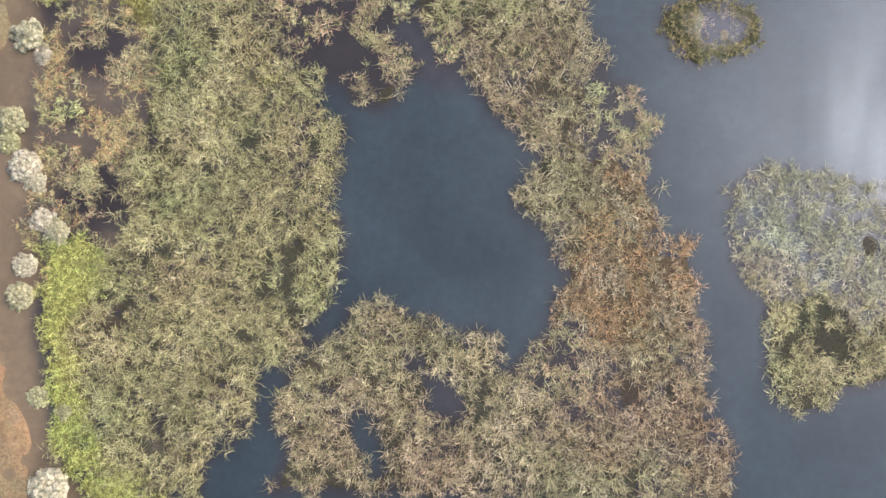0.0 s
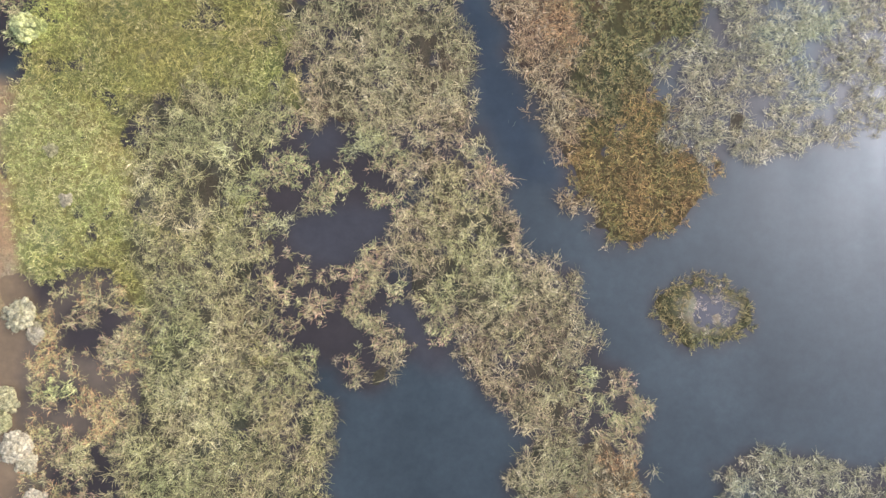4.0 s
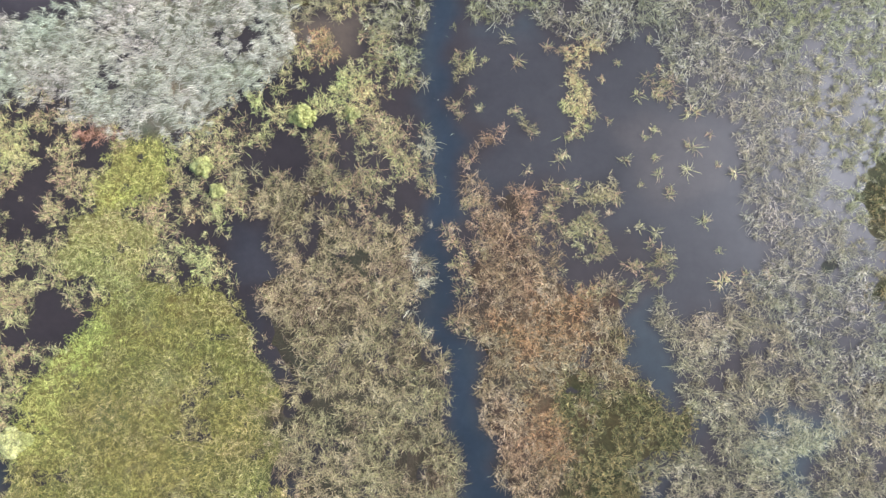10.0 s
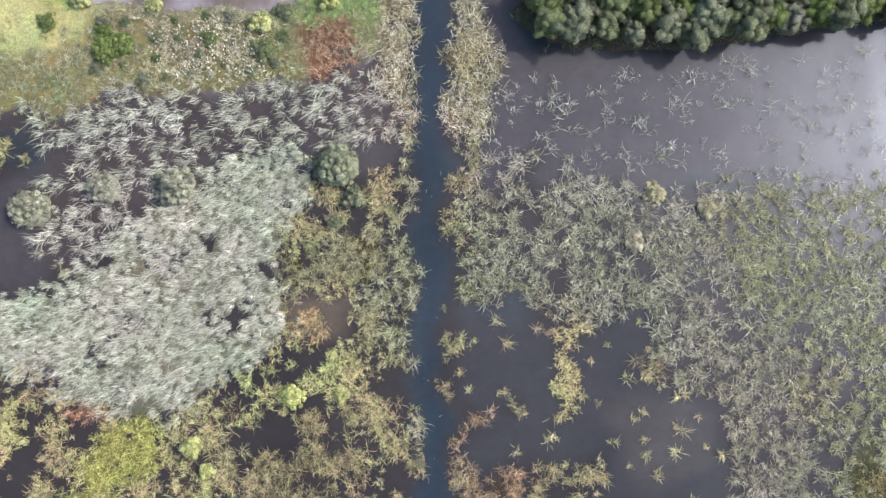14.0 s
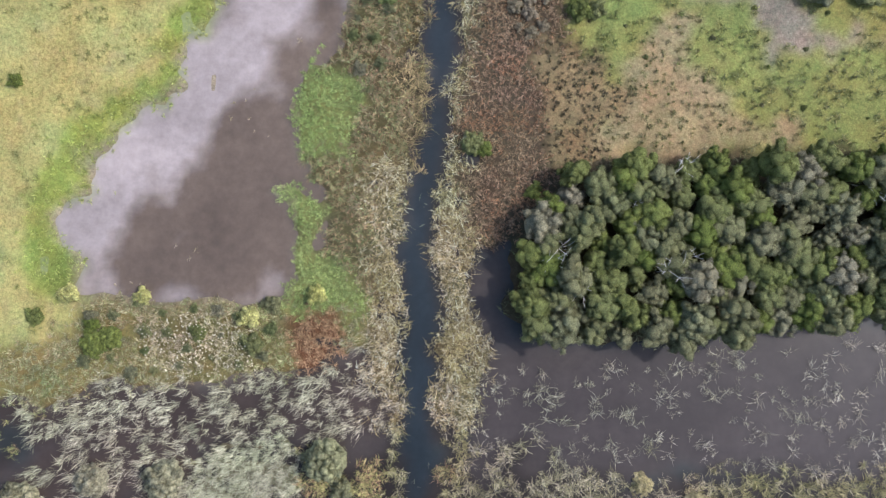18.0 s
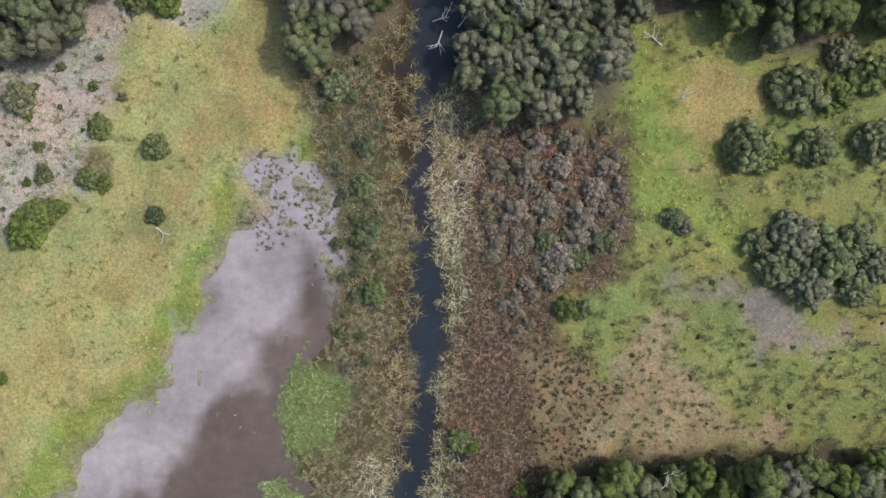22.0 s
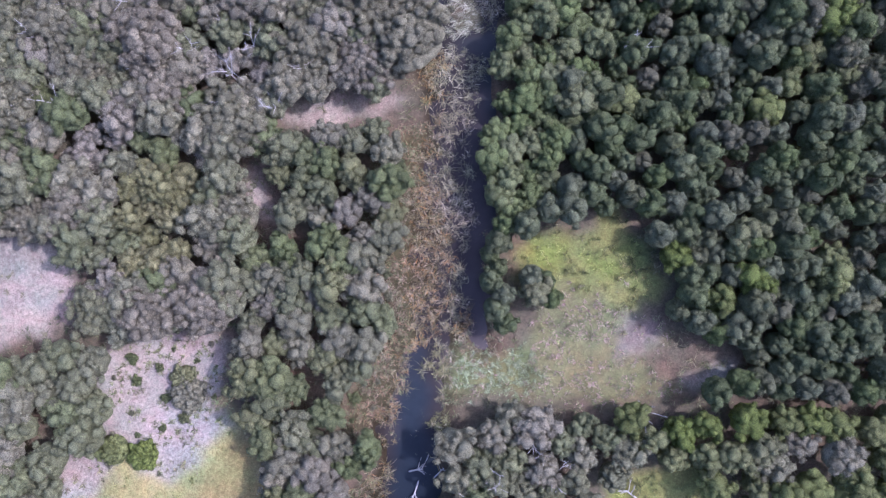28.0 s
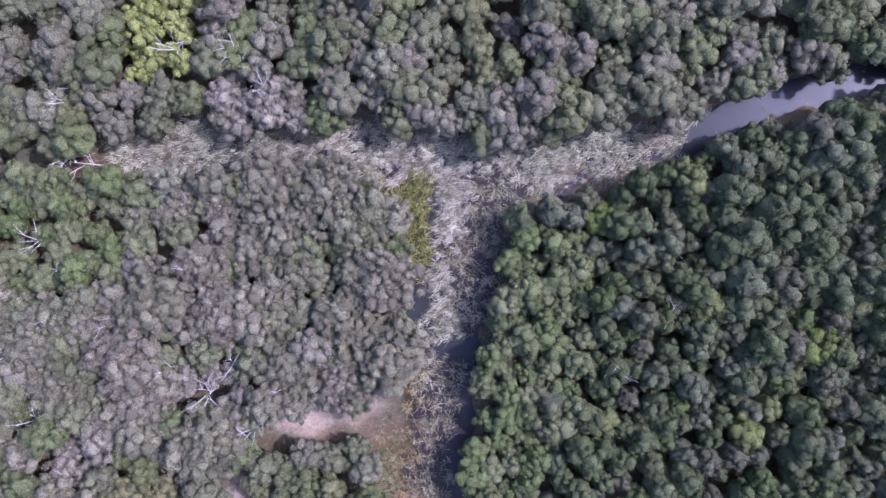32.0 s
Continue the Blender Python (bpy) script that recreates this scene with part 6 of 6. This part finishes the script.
shrubs("green", [(-55.7, 278.6, 2.5), (-46.5, 275.8, 2.7), (-57.2, 270.3, 2.4), (-54.9, 269.5, 1.6), (-65.0, 263.6, 3.6), (-62.4, 265.1, 2.2), (-68.4, 282.5, 3.3), (-64.4, 270.5, 1.8), (-50.6, 299.5, 3.1), (-45.7, 298.9, 3.1), ])
shrubs("mixed", [(-38.9, 309.1, 3.6), (-39.9, 311.7, 2.7), (-37.6, 321.7, 3.1), (-42.0, 320.6, 2.4)])
shrubs("dark", [(-46.3, 264.7, 1.8), (-13.2, 277.8, 1.8), (-11.6, 263.8, 2.4), (-13.4, 262.4, 1.8)])
shrubs("brown", [(19.4, 261.0, 3.1), (17.8, 257.3, 2.5), (22.0, 263.9, 2.2), (8.7, 275.1, 1.6), (13.2, 275.4, 2.2), (18.7, 275.6, 2.4), (24.3, 272.2, 2.4), (11.8, 268.0, 2.2), (17.2, 268.2, 2.4), (22.7, 267.6, 2.2), (26.0, 275.9, 2.0), (20.3, 279.3, 2.0), (14.9, 279.1, 1.8), (27.5, 264.1, 2.0)])
shrubs("grey", [(-67.4, 169.0, 4.0), (-55.7, 172.7, 3.1), (-43.9, 173.6, 3.8), (-17.7, 177.8, 4.4), (-15.0, 173.0, 2.0), (-18.0, 168.7, 1.6)])
shrubs("lime", [(-23.9, 139.8, 2.4), (-39.9, 130.9, 2.0), (-15.8, 140.4, 1.5), (-37.3, 127.1, 1.5)])
shrubs("pale", [(34.2, 175.5, 2.4), (43.0, 173.2, 1.8), (31.3, 167.5, 1.8)])
shrubs("pale", [(-68.5, 38.0, 3.1), (-66.1, 34.8, 1.8), (-70.8, 24.1, 2.9), (-68.3, 16.4, 3.4), (-66.8, 14.1, 2.4), (-65.3, 7.7, 2.5), (-62.9, 6.0, 2.5), (-67.8, 0.4, 2.5), (-68.5, -4.7, 2.9), (-65.3, -21.0, 2.5), (-60.7, -23.2, 1.5), (-62.6, -35.5, 4.0), (-71.2, 20.4, 2.4)])
shrubs("lime", [(-69.4, 84.8, 2.7), (-67.1, 85.3, 1.5)])
shrubs("pale", [(-68.5, 38.4, 2.4), (-66.1, 35.3, 1.6), (-64.5, 65.1, 1.3), (-61.8, 56.9, 1.3)])
shrubs("green", [(4.1, 230.3, 2.4), (6.0, 229.5, 1.5), (14.5, 222.9, 1.6), (20.6, 252.5, 2.2), (23.3, 252.6, 1.8), (-66.5, 261.6, 4.0), (-70.2, 237.4, 1.3), (-56.0, 195.3, 2.7), (-53.3, 196.3, 2.4), (-30.3, 196.3, 2.0)])
dead_tree(18.4, 213.8, 4.5, 42)
dead_tree(21.3, 208.6, 4.5, 43)
dead_tree(16.8, 211.1, 4.0, 44)
dead_tree(35.1, 210.5, 5.0, 45)
dead_tree(37.4, 227.5, 4.0, 46)
dead_tree(66.5, 226.0, 4.0, 47)
dead_tree(37.6, 213.3, 4.0, 48)
dead_tree(29.3, 221.0, 3.5, 49)
dead_tree(-26.5, 354.2, 5.0, 50)
dead_tree(-33.8, 359.9, 5.0, 51)
dead_tree(-34.9, 356.0, 4.0, 52)
dead_tree(-21.7, 361.5, 3.5, 53)
dead_tree(-50.4, 368.2, 4.0, 54)
dead_tree(-47.0, 361.0, 3.5, 55)
dead_tree(28.6, 367.6, 4.5, 56)
dead_tree(36.9, 375.9, 4.0, 57)
dead_tree(-46.1, 262.7, 2.6, 58, lying=True)
dead_tree(34.1, 295.9, 4.0, 59, lying=True)
dead_tree(-1.4, 296.5, 5.0, 60, lying=True)
dead_tree(1.3, 297.5, 4.0, 61, lying=True)
dead_tree(-2.8, 298.2, 4.0, 62, lying=True)
dead_tree(19.4, 299.3, 3.5, 63)
dead_tree(16.4, 304.6, 3.5, 64)
dead_tree(36.4, 286.9, 3.0, 65)
dead_tree(-55.8, 402.7, 5.0, 66)
dead_tree(-60.4, 353.0, 4.0, 67)
dead_tree(-40.8, 412.2, 5.0, 68)
dead_tree(-49.1, 370.2, 4.0, 69)
dead_tree(-38.2, 378.7, 3.5, 70)
dead_tree(-26.6, 405.3, 4.0, 71)
dead_tree(26.9, 378.1, 4.0, 72)
dead_tree(-51.1, 377.5, 4.0, 73)
dead_tree(47.4, 384.5, 4.0, 74)
dead_tree(35.2, 384.7, 4.0, 75)
thicket("brown", 2.1, 1.2, [(5.7, 280.5), (25.7, 282.3), (28.7, 276.0), (30.0, 268.8), (28.4, 264.1), (21.4, 257.4), (16.1, 254.4), (15.5, 248.0), (10.9, 247.7), (7.5, 262.3)])
thicket("green", 4.6, 0.8, [(-78.0, 287.5), (-65.3, 287.2), (-56.4, 290.3), (-51.6, 283.3), (-60.3, 274.7), (-56.5, 269.4), (-64.5, 263.5), (-77.0, 258.4)])
thicket("mixed", 3.6, 0.9, [(-53.7, 313.0), (-35.8, 318.3), (-34.5, 307.6), (-41.5, 302.7), (-51.2, 296.9), (-52.5, 304.9)])
thicket("mixed", 3.4, 1.1, [(-21.9, 288.3), (-13.1, 294.1), (-10.6, 279.7), (-11.6, 261.4), (-12.8, 246.7), (-15.5, 246.5), (-15.6, 268.5)])
thicket("mixed", 3.4, 1.1, [(-17.5, 268.2), (-10.2, 268.5), (-9.4, 246.7), (-13.6, 237.4), (-16.2, 246.4)])
thicket("mixed", 3.2, 1.0, [(-58.8, 198.9), (-50.7, 202.4), (-32.4, 201.8), (-26.8, 200.1), (-28.4, 192.7), (-43.0, 190.3), (-57.6, 190.6)])
thicket("green", 6.0, 0.45, [(16.5, 263.2), (76.7, 268.4), (78.3, 233.7), (47.2, 231.6), (37.7, 237.6), (23.5, 248.0)])
thicket("mixed", 3.0, 0.9, [(-12.9, 352.7), (-6.2, 353.1), (-7.0, 342.2), (-6.8, 322.4), (-9.5, 306.1), (-13.8, 302.2), (-11.3, 321.3)])
shrubs("fresh", [(-18.1, 286.8, 3.1), (-12.7, 276.8, 1.6), (-12.9, 271.1, 2.5), (-13.8, 269.7, 1.6), (-12.6, 262.5, 2.2), (-11.7, 263.9, 1.5), (-10.6, 253.9, 2.4)])
dead_tree(-57.2, 395.7, 4.0, 85)
dead_tree(-53.7, 394.2, 4.0, 86)
dead_tree(-41.5, 391.5, 4.0, 87)
dead_tree(-37.0, 389.1, 3.5, 88)
dead_tree(-27.6, 391.4, 4.0, 89)
dead_tree(-55.5, 377.2, 4.0, 90)
dead_tree(-45.0, 376.5, 4.0, 91)
dead_tree(-38.3, 379.5, 4.0, 92)
dead_tree(-58.5, 367.9, 4.0, 93)
dead_tree(-32.9, 392.0, 3.5, 94)
dead_tree(-18.9, 390.2, 3.5, 95)
dead_tree(-61.7, 381.6, 4.0, 96)
dead_tree(-31.2, 410.1, 5.0, 97)
dead_tree(-27.6, 407.8, 5.0, 98)
dead_tree(-63.7, 364.5, 4.0, 99)
dead_tree(-58.8, 370.8, 4.0, 100)
dead_tree(-34.2, 366.9, 4.0, 101)
dead_tree(-30.6, 364.5, 4.0, 102)
dead_tree(-40.0, 362.2, 4.0, 103)
dead_tree(-48.6, 325.1, 3.5, 104)
dead_tree(-16.7, 367.0, 3.5, 105)
dead_tree(-65.7, 353.0, 4.0, 106)
dead_tree(15.3, 304.9, 3.5, 107)
dead_tree(54.5, 340.2, 3.5, 108)
dead_tree(9.8, 300.1, 4.0, 109)
dead_tree(6.5, 295.6, 3.5, 110)
dead_tree(22.8, 302.4, 3.5, 111)
dead_tree(33.6, 311.6, 3.5, 112)
shrubs("mixed", [(18.5, 259.7, 2.6), (22.1, 260.7, 2.8), (16.9, 263.2, 2.4), (25.6, 263.6, 2.2)])
shrubs("lime", [(-60.5, 203.2, 1.8), (-48.6, 203.2, 1.6), (-31.0, 200.7, 2.0), (-20.2, 204.8, 1.8)])
shrubs("green", [(-65.8, 199.3, 1.6), (-56.6, 198.3, 1.5), (-39.2, 197.6, 1.6), (-27.4, 202.7, 1.8)])
for protos in (*TREES.values(), *SHRUBS.values()):
    for ob in protos:
        if ob.name not in USED:
            for o in (*ob.children_recursive, ob):
                bpy.data.objects.remove(o)
print("trees", len(PLACED), "tris", sum(len(o.data.polygons) for o in scene.objects if o.type == "MESH"), "objects", len(scene.objects))
